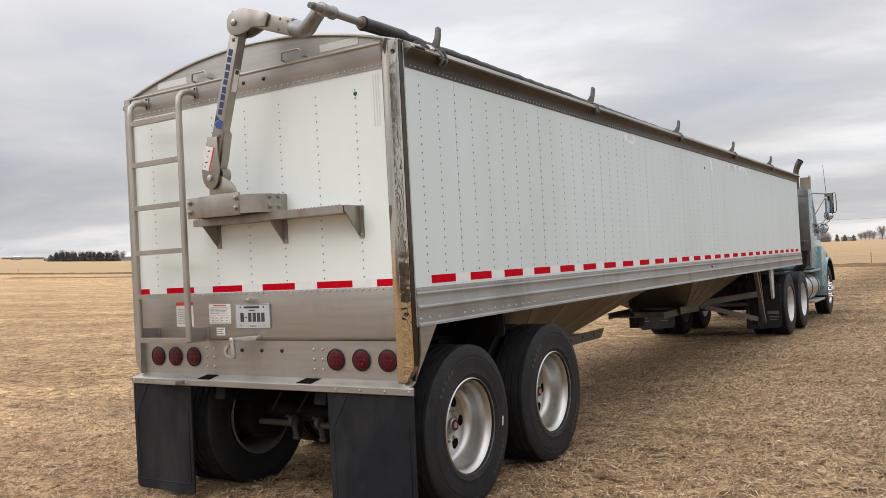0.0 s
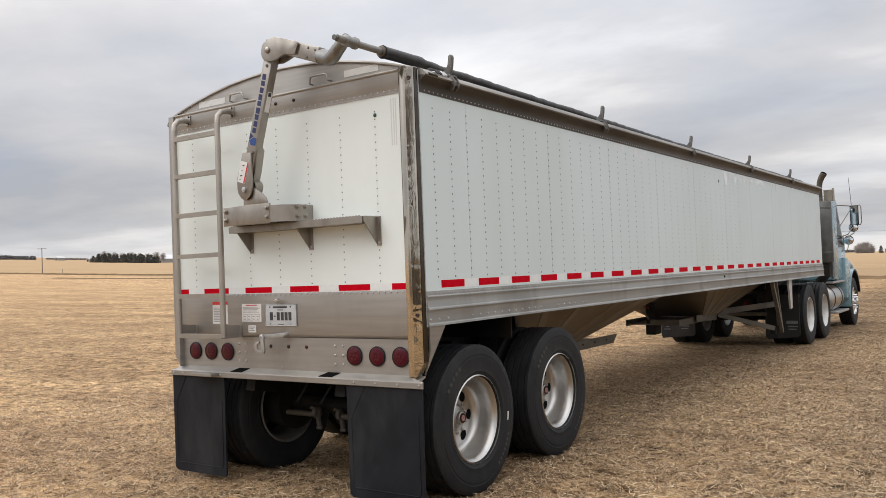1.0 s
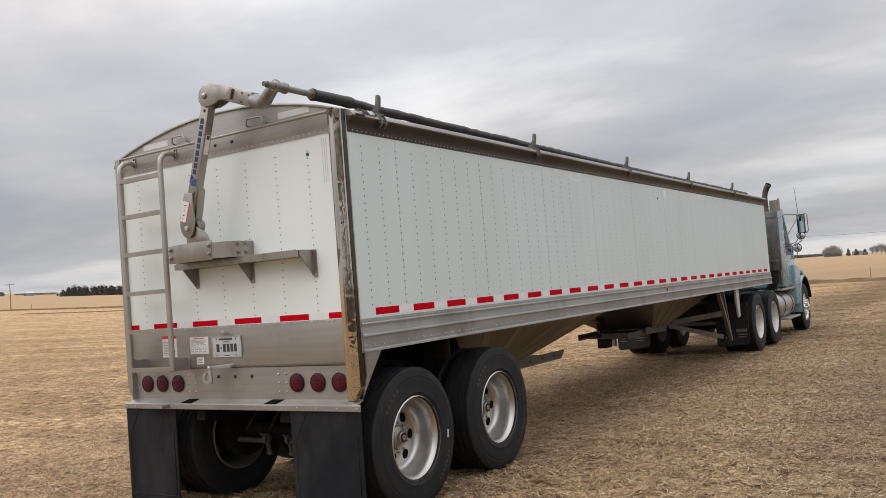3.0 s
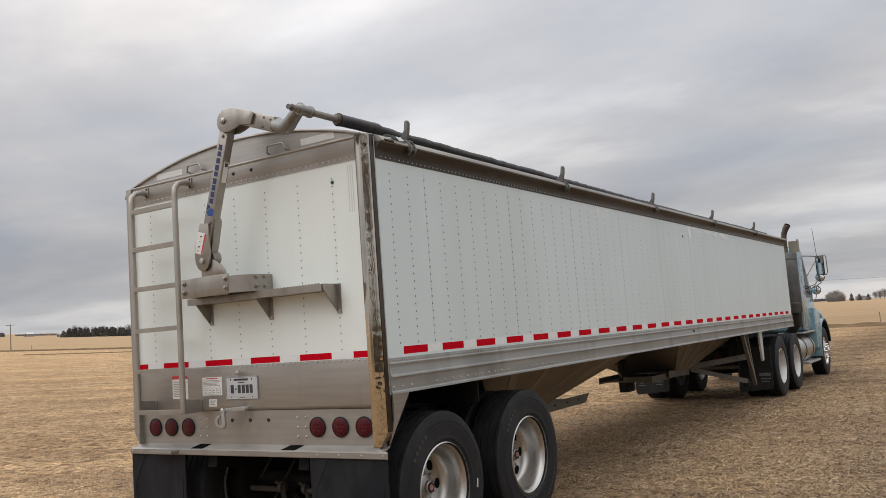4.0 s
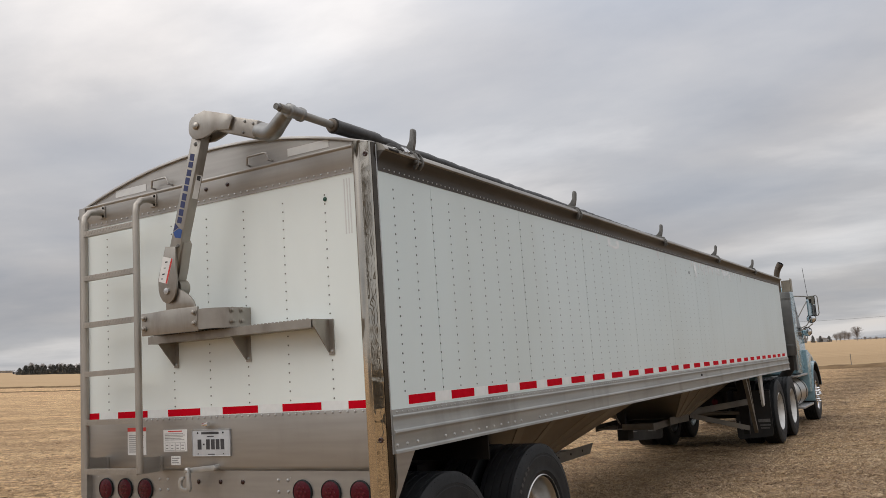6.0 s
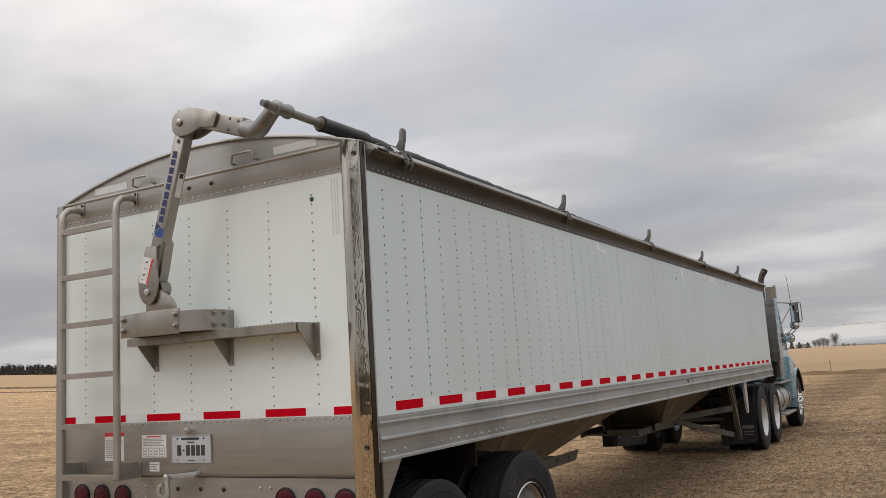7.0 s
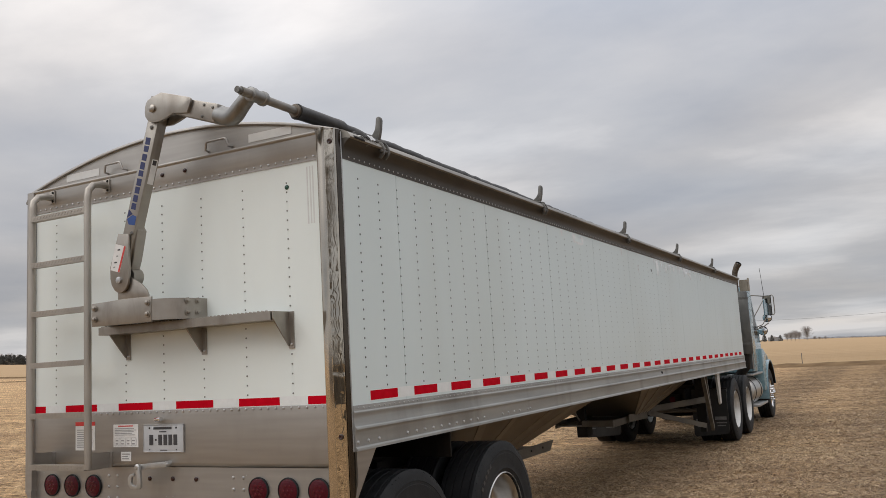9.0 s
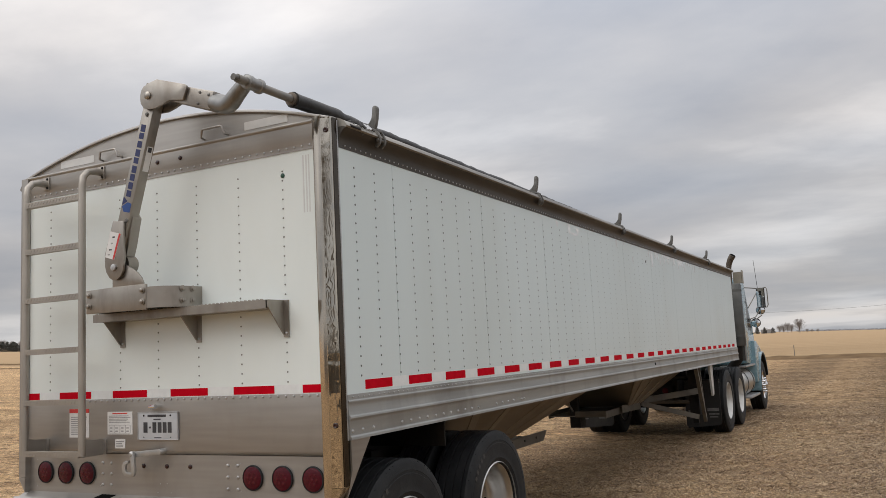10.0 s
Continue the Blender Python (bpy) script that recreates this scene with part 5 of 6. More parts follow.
# landing gear and its braces
BRACE = surface("dusty_tan_brace", (0.085, 0.076, 0.063), (0.14, 0.128, 0.108), 6, (0.45, 0.6), 0.2, 0.08, 40, grime=(0.13, 0.11, 0.08), grime_scale=5)
# right leg painted near-black for the darkness around it; left leg stays grey
gear = part("landing_gear", Shape().box(-0.34, -0.20, 9.70, 9.84, 0.42, 1.15).box(-0.31, -0.23, 9.73, 9.81, 0.30, 0.5), STEEL, trailer, "retracted steel landing leg with braces")
part("landing_leg", Shape().box(-W + 0.20, -W + 0.34, 9.70, 9.84, 0.42, 1.15).box(-W + 0.23, -W + 0.31, 9.73, 9.81, 0.30, 0.5), LIGHT_STEEL, gear)
part("slant_brace", Shape().bar((-0.06, 8.95, 1.15), (-0.14, 9.78, 0.34), 0.05, 0.07), BRACE, gear)
part("slant_brace", Shape().bar((-0.10, 9.35, 1.15), (-0.16, 9.86, 0.36), 0.04, 0.06), BRACE, gear)
part("leg_plate", Shape().prism([(9.93, 1.15), (10.15, 1.15), (10.13, 0.70), (10.04, 0.68), (10.01, 0.74)], "x", -0.07, -0.04), WHITE_WHEEL, gear, "white painted gusset plate")
part("cross_brace", Shape().bar((-0.86, 9.05, 0.70), (-0.16, 9.55, 0.79), 0.03, 0.085), BRACE, gear)
part("cross_brace", Shape().bar((-0.86, 8.90, 0.66), (-0.16, 9.40, 0.42), 0.03, 0.07), BRACE, gear)
part("cross_tube", Shape().tube([(-W + 0.25, 9.77, 0.62), (-0.25, 9.77, 0.62)], 0.03, 10), BRACE, gear)
part("coupler_plate", Shape().box(-W + 0.3, -0.3, 10.5, 12.3, 1.10, 1.15), STEEL, trailer)
for x in (-0.5, -0.9, -1.54, -1.94):
    part("front_post", Shape().box(x - 0.03, x + 0.03, 10.2, 10.26, 1.0, 1.38), STEEL, trailer)


# ---- semi truck ----
truck = thing("semi_truck", (MID, 13.5, 0), "light blue conventional day-cab truck with chrome stack and mirrors", "truck")
chassis = part("chassis", Shape().box(-0.78, -0.70, 10.6, 16.6, 0.62, 0.90).box(-W + 0.70, -W + 0.78, 10.6, 16.6, 0.62, 0.90), STEEL, truck)
# unseen drums and beam added to fill the dark gap under the chassis
for x in (-0.58, -W + 0.58):
    part("shade_filler", Shape().lathe([(0.10, 0), (0.15, 0.04), (0.15, 1.3), (0.10, 1.34)], (x - 0.30 if x > MID else x + 0.30, 10.75, 0.66), (0, 1, 0), 18), STEEL, chassis)
part("shade_filler_beam", Shape().box(-W + 0.72, -0.72, 10.70, 10.95, 0.52, 0.90), STEEL, chassis)
part("fifth_wheel", Shape().box(-1.7, -0.74, 11.5, 12.5, 0.93, 1.08), STEEL, chassis, bevel=0.02)


def dual_wheel(x, y, z, flip, dish, label):
    key = "truck" + str(dish)
    if dish:
        profile = [(0.296, 0.13), (0.302, 0.123), (0.298, 0.112), (0.275, 0.10), (0.262, 0.07), (0.255, -0.03), (0.20, -0.055), (0.10, -0.06), (0.098, -0.08), (0.27, -0.08), (0.275, 0.09)]
    else:
        profile = [(0.296, 0.13), (0.302, 0.123), (0.298, 0.112), (0.278, 0.10), (0.262, 0.085), (0.24, 0.105), (0.17, 0.125), (0.10, 0.128), (0.098, 0.10), (0.26, 0.06), (0.27, -0.12), (0.298, -0.125)]
    w = part("wheel", WHEEL_MESHES.setdefault(key, Shape().lathe(profile, (0, 0, 0), (1, 0, 0), 40, True).mesh("wheel", WHITE_WHEEL if dish else CHROME)), None, truck, label)
    w.matrix_parent_inverse = Matrix.Translation(-BASES[truck])
    w.matrix_basis = Matrix.Translation((x, y, z)) @ Matrix.Rotation(math.pi if flip else 0, 4, "Z")
    part("tyre", WHEEL_MESHES.setdefault("truck_tyre", Shape().lathe(tyre_shape(0.515, 0.294, 0.14, 4), (0, 0, 0), (1, 0, 0), 56, True).mesh("tyre", RUBBER, angle=30)), None, w)
    reach = 0.06 if dish else 0.20
    part("hub", WHEEL_MESHES.setdefault(key + "hub", Shape().lathe([(0.10, -0.07), (0.098, -0.02), (0.085, reach - 0.02), (0.06, reach), (0.02, reach + 0.01)], (0, 0, 0), (1, 0, 0), 24).mesh("hub", CHROME)), None, w)
    for k in range(10):
        a = math.tau * k / 10
        nut = Shape().lathe([(0.020, 0), (0.018, 0.05), (0.008, 0.062)], ((-0.06 if dish else 0.12), 0.143 * math.cos(a), 0.143 * math.sin(a)), (1, 0, 0), 8)
        part("lug_nut", WHEEL_MESHES.setdefault(key + "nut" + str(k), nut.mesh("lug_nut", CHROME)), None, w)
    return w


for y in (11.40, 12.68):
    for x, flip in ((-0.16, False), (-0.48, True), (-W + 0.16, True), (-W + 0.48, False)):
        dual_wheel(x, y, 0.508, flip, True, "dual tyre on a dull white wheel")
    part("drive_axle", Shape().tube([(-W + 0.5, y, 0.50), (-0.5, y, 0.50)], 0.09, 12), STEEL, chassis)
for x, flip in ((-0.165, False), (-W + 0.165, True)):
    dual_wheel(x, 15.95, 0.508, flip, False, "steer tyre with chrome hub and spiked lug caps")
part("steer_axle", Shape().tube([(-W + 0.3, 15.95, 0.45), (-0.3, 15.95, 0.45)], 0.06, 10), STEEL, chassis)

# mud flaps behind the drive wheels, with unreadable pale lettering
FAINT_INK = surface("worn_print", (0.09, 0.09, 0.09), (0.15, 0.15, 0.148), 30, (0.5, 0.6))
FLAP_WORN = surface("dusty_mud_flap", (0.011, 0.0115, 0.012), (0.021, 0.021, 0.021), 4, (0.45, 0.6), 0.0, 0.1, 30, grime=(0.045, 0.042, 0.038), grime_scale=3.5, shine=0.3)
for x0, x1 in ((-0.60, -0.05), (-W + 0.01, -W + 0.63)):
    fl = part("mud_flap", Shape().prism([(x0, 0.88), (x1, 0.88), (x1, 0.22), (x1 - 0.03, 0.18), (x0 + 0.03, 0.14), (x0, 0.18)], "y", 10.62, 10.635), FLAP_WORN, truck, "dusty black mud flap with worn pale lettering")
    for a, b, z0, z1 in ((0.04, 0.22, 0.37, 0.42), (0.09, 0.15, 0.335, 0.35), (0.06, 0.18, 0.29, 0.305), (0.34, 0.52, 0.40, 0.45), (0.36, 0.52, 0.345, 0.365), (0.37, 0.50, 0.30, 0.318)):
        part("print_bar", Shape().box(x0 + a, x0 + b, 10.617, 10.6198, z0, z1), FAINT_INK, fl)
    part("flap_bracket", Shape().box(x0, x1, 10.64, 10.69, 0.84, 0.90), STEEL, fl)
tail = part("tail_light_bar", Shape().box(-1.7, -0.74, 10.60, 10.64, 0.62, 0.82), STEEL, truck)
for x in (-0.9, -1.54):
    part("tail_lamp", Shape().lathe([(0.05, 0), (0.05, 0.01), (0.03, 0.014)], (x, 10.60, 0.74), (0, -1, 0), 20), LENS, tail)

# cab
CX0, CX1 = -W + 0.10, -0.10
cab_outline = [(13.95, 1.02), (13.95, 2.60), (14.0, 2.68), (14.25, 2.72), (14.62, 2.70), (14.76, 2.64), (15.26, 1.96), (15.42, 1.90), (15.52, 1.88), (15.52, 1.02)]
cab = part("cab", Shape().prism(cab_outline, "x", CX0, CX1), TEAL, truck, "light blue cab with a dark rear edge", bevel=0.03)
part("side_extender", Shape().prism([(13.74, 1.05), (14.30, 1.02), (14.30, 2.58), (14.22, 2.62), (13.78, 2.62), (13.74, 2.60)], "x", -0.075, -0.035), TEAL, truck, bevel=0.008)
part("side_extender", Shape().prism([(13.74, 1.05), (14.30, 1.02), (14.30, 2.58), (14.22, 2.62), (13.78, 2.62), (13.74, 2.60)], "x", -W + 0.035, -W + 0.075), TEAL, truck, bevel=0.008)
part("cab_back", Shape().box(-W + 0.075, -0.075, 13.90, 13.945, 1.05, 2.60), TEAL, truck)
part("cab_lower", Shape().box(-W + 0.085, -0.085, 13.97, 15.45, 1.03, 1.60), TEAL, truck, bevel=0.04)
GLASS, gt, gp = tree_of("tinted_glass")
gp.inputs["Base Color"].default_value = (0.02, 0.025, 0.028, 1)
gp.inputs["Roughness"].default_value = 0.12
gp.inputs["Specular IOR Level"].default_value = 0.03
part("side_window", Shape().prism([(14.32, 1.68), (14.32, 2.52), (14.70, 2.52), (15.24, 1.74), (15.20, 1.68)], "x", CX1 + 0.0, CX1 + 0.006), GLASS, cab, "dark side window")
part("rear_window", Shape().box(-W + 0.6, -0.6, 13.943, 13.95, 1.95, 2.45), GLASS, cab)
part("windscreen", Shape().add([(CX0 + 0.12, 14.812, 2.585), (CX1 - 0.12, 14.812, 2.585), (CX1 - 0.08, 15.228, 2.02), (CX0 + 0.08, 15.228, 2.02), (CX0 + 0.12, 14.79, 2.58), (CX1 - 0.12, 14.79, 2.58), (CX1 - 0.08, 15.205, 2.015), (CX0 + 0.08, 15.205, 2.015)],
     [(0, 1, 2, 3), (7, 6, 5, 4), (0, 4, 5, 1), (1, 5, 6, 2), (2, 6, 7, 3), (3, 7, 4, 0)]), GLASS, cab)
part("door_seam", Shape().prism([(14.20, 1.10), (14.212, 1.10), (14.212, 2.62), (14.20, 2.62)], "x", CX1, CX1 + 0.003), VOID, cab)
part("door_seam", Shape().prism([(15.38, 1.10), (15.392, 1.10), (15.392, 1.95), (15.38, 1.95)], "x", CX1, CX1 + 0.003), VOID, cab)
part("door_handle", Shape().box(CX1, CX1 + 0.03, 14.28, 14.42, 1.72, 1.76), CHROME, cab, bevel=0.006)
part("grab_rail", Shape().tube([(CX1, 14.12, 1.15), (CX1 + 0.05, 14.12, 1.17), (CX1 + 0.05, 14.12, 2.1), (CX1, 14.12, 2.12)], 0.012, 8), CHROME, cab)

# bonnet and fenders
bonnet = part("bonnet", Shape().prism([(15.50, 1.02), (15.50, 1.80), (15.9, 1.74), (16.7, 1.56), (17.0, 1.42), (17.05, 1.0), (17.0, 0.7), (15.50, 0.8)], "x", -W + 0.40, -0.40), TEAL, truck, "light blue bonnet", bevel=0.05)
fender_line = [(15.95 + 0.66 * math.cos(a), 0.56 + 0.66 * math.sin(a)) for a in (math.radians(192 - 12 * i) for i in range(16))]
fender_in = [(15.95 + 0.628 * math.cos(a), 0.56 + 0.628 * math.sin(a)) for a in (math.radians(12 + 12 * i) for i in range(16))]
for x0, x1 in ((-0.60, 0.0), (-W, -W + 0.60)):
    part("fender", Shape().prism(fender_line + fender_in, "x", x0, x1), TEAL, truck, "rounded light blue fender", bevel=0.012)
    # black strip added to paint the dark inside of the wheel arch
    arch_shade = [(15.95 + r * math.cos(a), 0.56 + r * math.sin(a)) for r, turn in ((0.626, 1), (0.60, -1)) for a in (math.radians(102 + turn * (90 - 12 * i)) for i in range(16))]
    part("fender_shade", Shape().prism(arch_shade, "x", x0 + 0.02, x1 - 0.004), STEEL, truck, "black strip painted as shade inside the fender")
    part("fender_skirt", Shape().prism([(14.95, 0.62), (15.30, 0.62), (15.31, 0.80), (15.42, 1.02), (15.55, 1.20), (15.6, 1.34), (15.2, 1.46), (14.95, 1.46)], "x", x0 + 0.12, x1 - 0.02), TEAL, truck, bevel=0.02)
    part("fender_top", Shape().prism([(15.4, 1.15), (15.55, 1.24), (16.2, 1.26), (16.55, 1.05), (16.75, 1.05), (16.62, 1.22), (16.35, 1.33), (16.0, 1.40), (15.7, 1.43), (15.45, 1.43)], "x", x0 + 0.16, x1 - 0.10), TEAL, truck, bevel=0.04)
part("front_bumper", Shape().box(-W + 0.14, -0.14, 16.95, 17.15, 0.42, 0.78), CHROME, truck, "chrome front bumper", bevel=0.03)
part("headlamp", Shape().box(-0.50, -0.10, 16.78, 16.95, 0.86, 1.06), CHROME, truck, bevel=0.03)

# fuel tank, steps and fairing
tank = part("fuel_tank", Shape().lathe([(0.26, 0), (0.285, 0.02), (0.285, 1.16), (0.26, 1.18)], (-0.34, 13.66, 0.66), (0, 1, 0), 36), WHEEL, truck, "polished round fuel tank with steel straps")
for y in (13.86, 14.6):
    part("strap", Shape().lathe([(0.288, 0), (0.292, 0.004), (0.292, 0.046), (0.288, 0.05)], (-0.34, y, 0.66), (0, 1, 0), 36), STEEL, tank)
part("upper_step", Shape().box(-0.52, -0.04, 13.62, 15.00, 0.965, 1.005), GALV, truck, "bright tread-plate step", bevel=0.006)
part("lower_step", Shape().box(-0.50, -0.02, 13.9, 15.15, 0.36, 0.40), GALV, truck, "bright tread-plate step", bevel=0.006)
part("step_hanger", Shape().box(-0.45, -0.40, 14.0, 14.06, 0.38, 0.98).box(-0.45, -0.40, 14.9, 14.96, 0.38, 0.98), STEEL, truck)

# exhaust behind the cab
SHIELD = surface("tan_stained_sheet", (0.26, 0.235, 0.19), (0.36, 0.33, 0.27), 6, (0.45, 0.6), 0.3)
EX, EY = -0.095, 13.42
stack = part("exhaust", Shape().lathe([(0.11, 0), (0.126, 0.03), (0.126, 1.16), (0.11, 1.19)], (EX, EY, 1.38), (0, 0, 1), 28), MUFFLER, truck, "grey muffler with a curved stack")
part("stack_pipe", Shape().tube([(EX - 0.07, EY, 2.52), (EX - 0.07, EY, 2.86), (EX - 0.055, EY - 0.01, 2.95), (EX - 0.015, EY - 0.03, 3.04), (EX + 0.035, EY - 0.05, 3.11)], [0.052, 0.052, 0.054, 0.058, 0.062], 16), RUST, stack)
part("stack_mouth", Shape().lathe([(0.055, 0.0), (0.055, 0.004)], (EX + 0.036, EY - 0.051, 3.111), (0.55, -0.35, 0.75), 16), VOID, stack)
part("lower_pipe", Shape().tube([(EX - 0.03, EY, 1.40), (EX - 0.04, EY, 1.14), (-0.3, 13.5, 0.95)], 0.09, 14), STEEL, stack)
part("top_shield", Shape().box(-0.12, 0.04, 13.56, 13.60, 2.58, 2.80).box(0.035, 0.05, 13.56, 13.72, 2.58, 2.83), SHIELD, stack, "tan stained sheet-metal shield")
part("guard_strip", Shape().box(-0.20, -0.02, 13.56, 13.74, 1.10, 2.58), MUFFLER, stack)
for z in (1.55, 2.42):
    part("clamp", Shape().lathe([(0.127, 0), (0.130, 0.003), (0.130, 0.04), (0.127, 0.043)], (EX, EY, z), (0, 0, 1), 28), MUFFLER, stack)

# mirrors on their brackets
mir = part("mirror", Shape().box(0.06, 0.225, 15.28, 15.34, 2.14, 2.555), STEEL, truck, "tall mirror in a grey housing on tube brackets", bevel=0.02)
MIRROR, mt, mp = tree_of("mirror_glass")
mp.inputs["Metallic"].default_value, mp.inputs["Roughness"].default_value = 1.0, 0.03
mp.inputs["Base Color"].default_value = (0.8, 0.82, 0.84, 1)
part("mirror_glass", Shape().prism([(15.258, 2.15), (15.264, 2.15), (15.279, 2.545), (15.273, 2.545)], "x", 0.069, 0.216), MIRROR, mir)
part("mirror_label", Shape().box(0.118, 0.160, 15.262, 15.2645, 2.40, 2.49), STEEL, mir)
part("round_mirror", Shape().lathe([(0.090, 0), (0.093, 0.01), (0.08, 0.04), (0.03, 0.06)], (0.115, 15.30, 2.09), (0, 1, 0.05), 28), STEEL, mir)
part("round_glass", Shape().lathe([(0.082, 0.0), (0.05, 0.010), (0.01, 0.014)], (0.115, 15.299, 2.09), (0, -1, 0), 28), MIRROR, mir)
part("door_mirror", Shape().lathe([(0.096, 0), (0.099, 0.01), (0.085, 0.05), (0.03, 0.065)], (-0.04, 15.62, 1.835), (0, 1, 0.05), 28), STEEL, mir)
part("door_glass", Shape().lathe([(0.088, 0.0), (0.05, 0.011), (0.01, 0.015)], (-0.04, 15.619, 1.835), (0, -1, 0), 28), MIRROR, mir)
part("mirror_bracket", Shape().tube([(-0.20, 14.7, 2.56), (-0.05, 14.95, 2.555), (0.12, 15.31, 2.54)], 0.011, 8), LIGHT_STEEL, mir)
part("mirror_bracket", Shape().tube([(-0.20, 15.0, 1.86), (0.02, 15.2, 1.95), (0.12, 15.31, 2.12)], 0.011, 8), LIGHT_STEEL, mir)
part("mirror_bracket", Shape().tube([(-0.20, 15.0, 1.84), (0.0, 15.15, 1.88), (0.13, 15.30, 1.98)], 0.011, 8), LIGHT_STEEL, mir)
part("mirror_bracket", Shape().tube([(-0.20, 14.95, 1.95), (0.10, 15.33, 2.52)], 0.010, 8), LIGHT_STEEL, mir)
part("mirror_bracket", Shape().tube([(0.16, 15.31, 2.54), (0.25, 15.31, 2.56), (0.275, 15.31, 2.52), (0.275, 15.31, 2.19), (0.25, 15.31, 2.145), (0.16, 15.31, 2.145)], 0.010, 8), LIGHT_STEEL, mir)
part("mirror_bracket", Shape().tube([(-0.20, 15.45, 1.55), (-0.06, 15.55, 1.63), (-0.04, 15.63, 1.755)], 0.010, 8), LIGHT_STEEL, mir)
part("antenna", Shape().tube([(0.09, 15.40, 2.40), (0.045, 15.42, 3.16)], [0.006, 0.004], 6), STEEL, truck)
part("roof_lamp", Shape().box(CX1 - 0.25, CX1 - 0.15, 14.5, 14.6, 2.715, 2.745), BRONZE, cab)


# ---- straw on the field ----
rng = np.random.default_rng(7)


def straw_patch(count, x0, x1, y0, y1, size=1.0):
    """Short bent ribbons lying on the ground."""
    x, y = rng.uniform(x0, x1, count) + rng.normal(0, 0.9, count), rng.uniform(y0, y1, count) + rng.normal(0, 0.9, count)
    a = rng.uniform(0, math.tau, count)
    half = rng.gamma(2.2, 0.0098, count) * size + 0.006
    wide = rng.uniform(0.0009, 0.0027, count) * size
    bend = rng.normal(0, 0.5, count)
    tip = rng.normal(0, 0.012, count)
    z = np.array([lump(p, q) + land(p, q) for p, q in zip(x, y)]) + rng.uniform(0.001, 0.016, count)
    verts, k = np.zeros((count, 6, 3)), 0
    for s in (-1, 0, 1):
        dirn = a + bend * s * 0.5
        px, py = x + np.cos(dirn) * half * s, y + np.sin(dirn) * half * s
        pz = z + (0.006 + 0.010 * rng.random(count)) * (s == 0) + tip * s
        ox, oy = -np.sin(dirn) * wide, np.cos(dirn) * wide
        lean = rng.uniform(-1, 1, count) * wide
        verts[:, k] = np.stack([px + ox, py + oy, np.maximum(pz + lean, z - 0.004)], 1)
        verts[:, k + 1] = np.stack([px - ox, py - oy, np.maximum(pz - lean, z - 0.004)], 1)
        k += 2
    faces = (np.arange(count)[:, None, None] * 6 + np.array([[0, 1, 3, 2], [2, 3, 5, 4]])[None]).reshape(-1, 4)
    return verts.reshape(-1, 3), faces


STRAW_MAT, st, sp = tree_of("loose_bean_straw")
island = st.nodes.new("ShaderNodeNewGeometry").outputs["Random Per Island"]
tone = ramp(st, island, [(0.0, (0.10, 0.066, 0.043)), (0.22, (0.20, 0.134, 0.086)), (0.42, (0.36, 0.256, 0.158)), (0.82, (0.47, 0.35, 0.225)), (1.0, (0.66, 0.53, 0.36))])
lie = st.nodes.new("ShaderNodeSeparateXYZ")
st.links.new(st.nodes.new("ShaderNodeTexCoord").outputs["Object"], lie.inputs[0])
lay = st.nodes.new("ShaderNodeMapRange")
st.links.new(lie.outputs["X"], lay.inputs["Value"])
lay.inputs["From Min"].default_value, lay.inputs["From Max"].default_value = -6.0, 6.5
tone = blend(st, 1.0, tone, ramp(st, lay.outputs[0], SWATH), "MULTIPLY")
st.links.new(blend(st, 1.0, tone, ramp(st, grain(st, 0.55, 4, (0.55, 1.3, 1), 0.0, 0.6, (0, 0, 0.39)), PATCHES), "MULTIPLY"), sp.inputs["Base Color"])
sp.inputs["Roughness"].default_value = 0.6
v1, f1 = straw_patch(320000, -7, 8, -3.0, 9.5)
v2, f2 = straw_patch(110000, -26, 14, 2, 34, 1.4)
v3, f3 = straw_patch(120000, -1, 10, 4, 16, 1.1)
straw_mesh = bpy.data.meshes.new("loose_straw")
straw_mesh.from_pydata(np.concatenate([v1, v2, v3]), [], np.concatenate([f1, f2 + len(v1), f3 + len(v1) + len(v2)]))
straw_mesh.materials.append(STRAW_MAT)
tagged(new("loose_straw", straw_mesh), "pale bean straw scattered over the soil", "straw", kind="stuff")


# ---- distance ----
def at(az, d):
    """A place on the land, by bearing (degrees left of straight ahead) and distance from the walk."""
    x, y = 3.0 - d * math.sin(radians(az)), -4.2 + d * math.cos(radians(az))
    return x, y, land(x, y)


def bank(name, label, a, b, width, height, seed, rough=0.7):
    """A low rough grassy bank along a straight line."""
    s, n, m = Shape(), 220, 7
    a, b = Vector(a), Vector(b)
    d = (b - a).normalized()
    side = Vector((-d.y, d.x))
    for i in range(n + 1):
        c = a + (b - a) * (i / n)
        for j in range(m):
            u = j / (m - 1)
            p = c + side * (width * (u - 0.5) + 0.3 * noise.noise((i * 0.7, j, seed)))
            h = math.sin(math.pi * u) * height * (0.8 + rough * noise.noise((i * 0.35, j * 0.4, seed + 3)))
            s.v.append((p.x, p.y, land(p.x, p.y) - 0.03 + max(0, h)))
    s.f = [(i * m + j, i * m + j + 1, (i + 1) * m + j + 1, (i + 1) * m + j) for i in range(n) for j in range(m - 1)]
    return solid(name, s, DRY_GRASS, label, "bank", kind="structure", tidy=True)


bank("grass_bank", "low bank of dead brown grass beside a lane", (-30, 65.0), (34, 39.0), 3.4, 0.26, 1.0, 0.4)
bank("grass_bank", "dark grassy headland far across the stubble", (-345, 135.0), (-100, 147.5), 4.0, 0.55, 2.0, 0.2)
bank("grass_bank", "dark grassy headland far across the stubble", (-185, 107.5), (-108, 111.5), 3.0, 0.26, 3.0, 0.2)


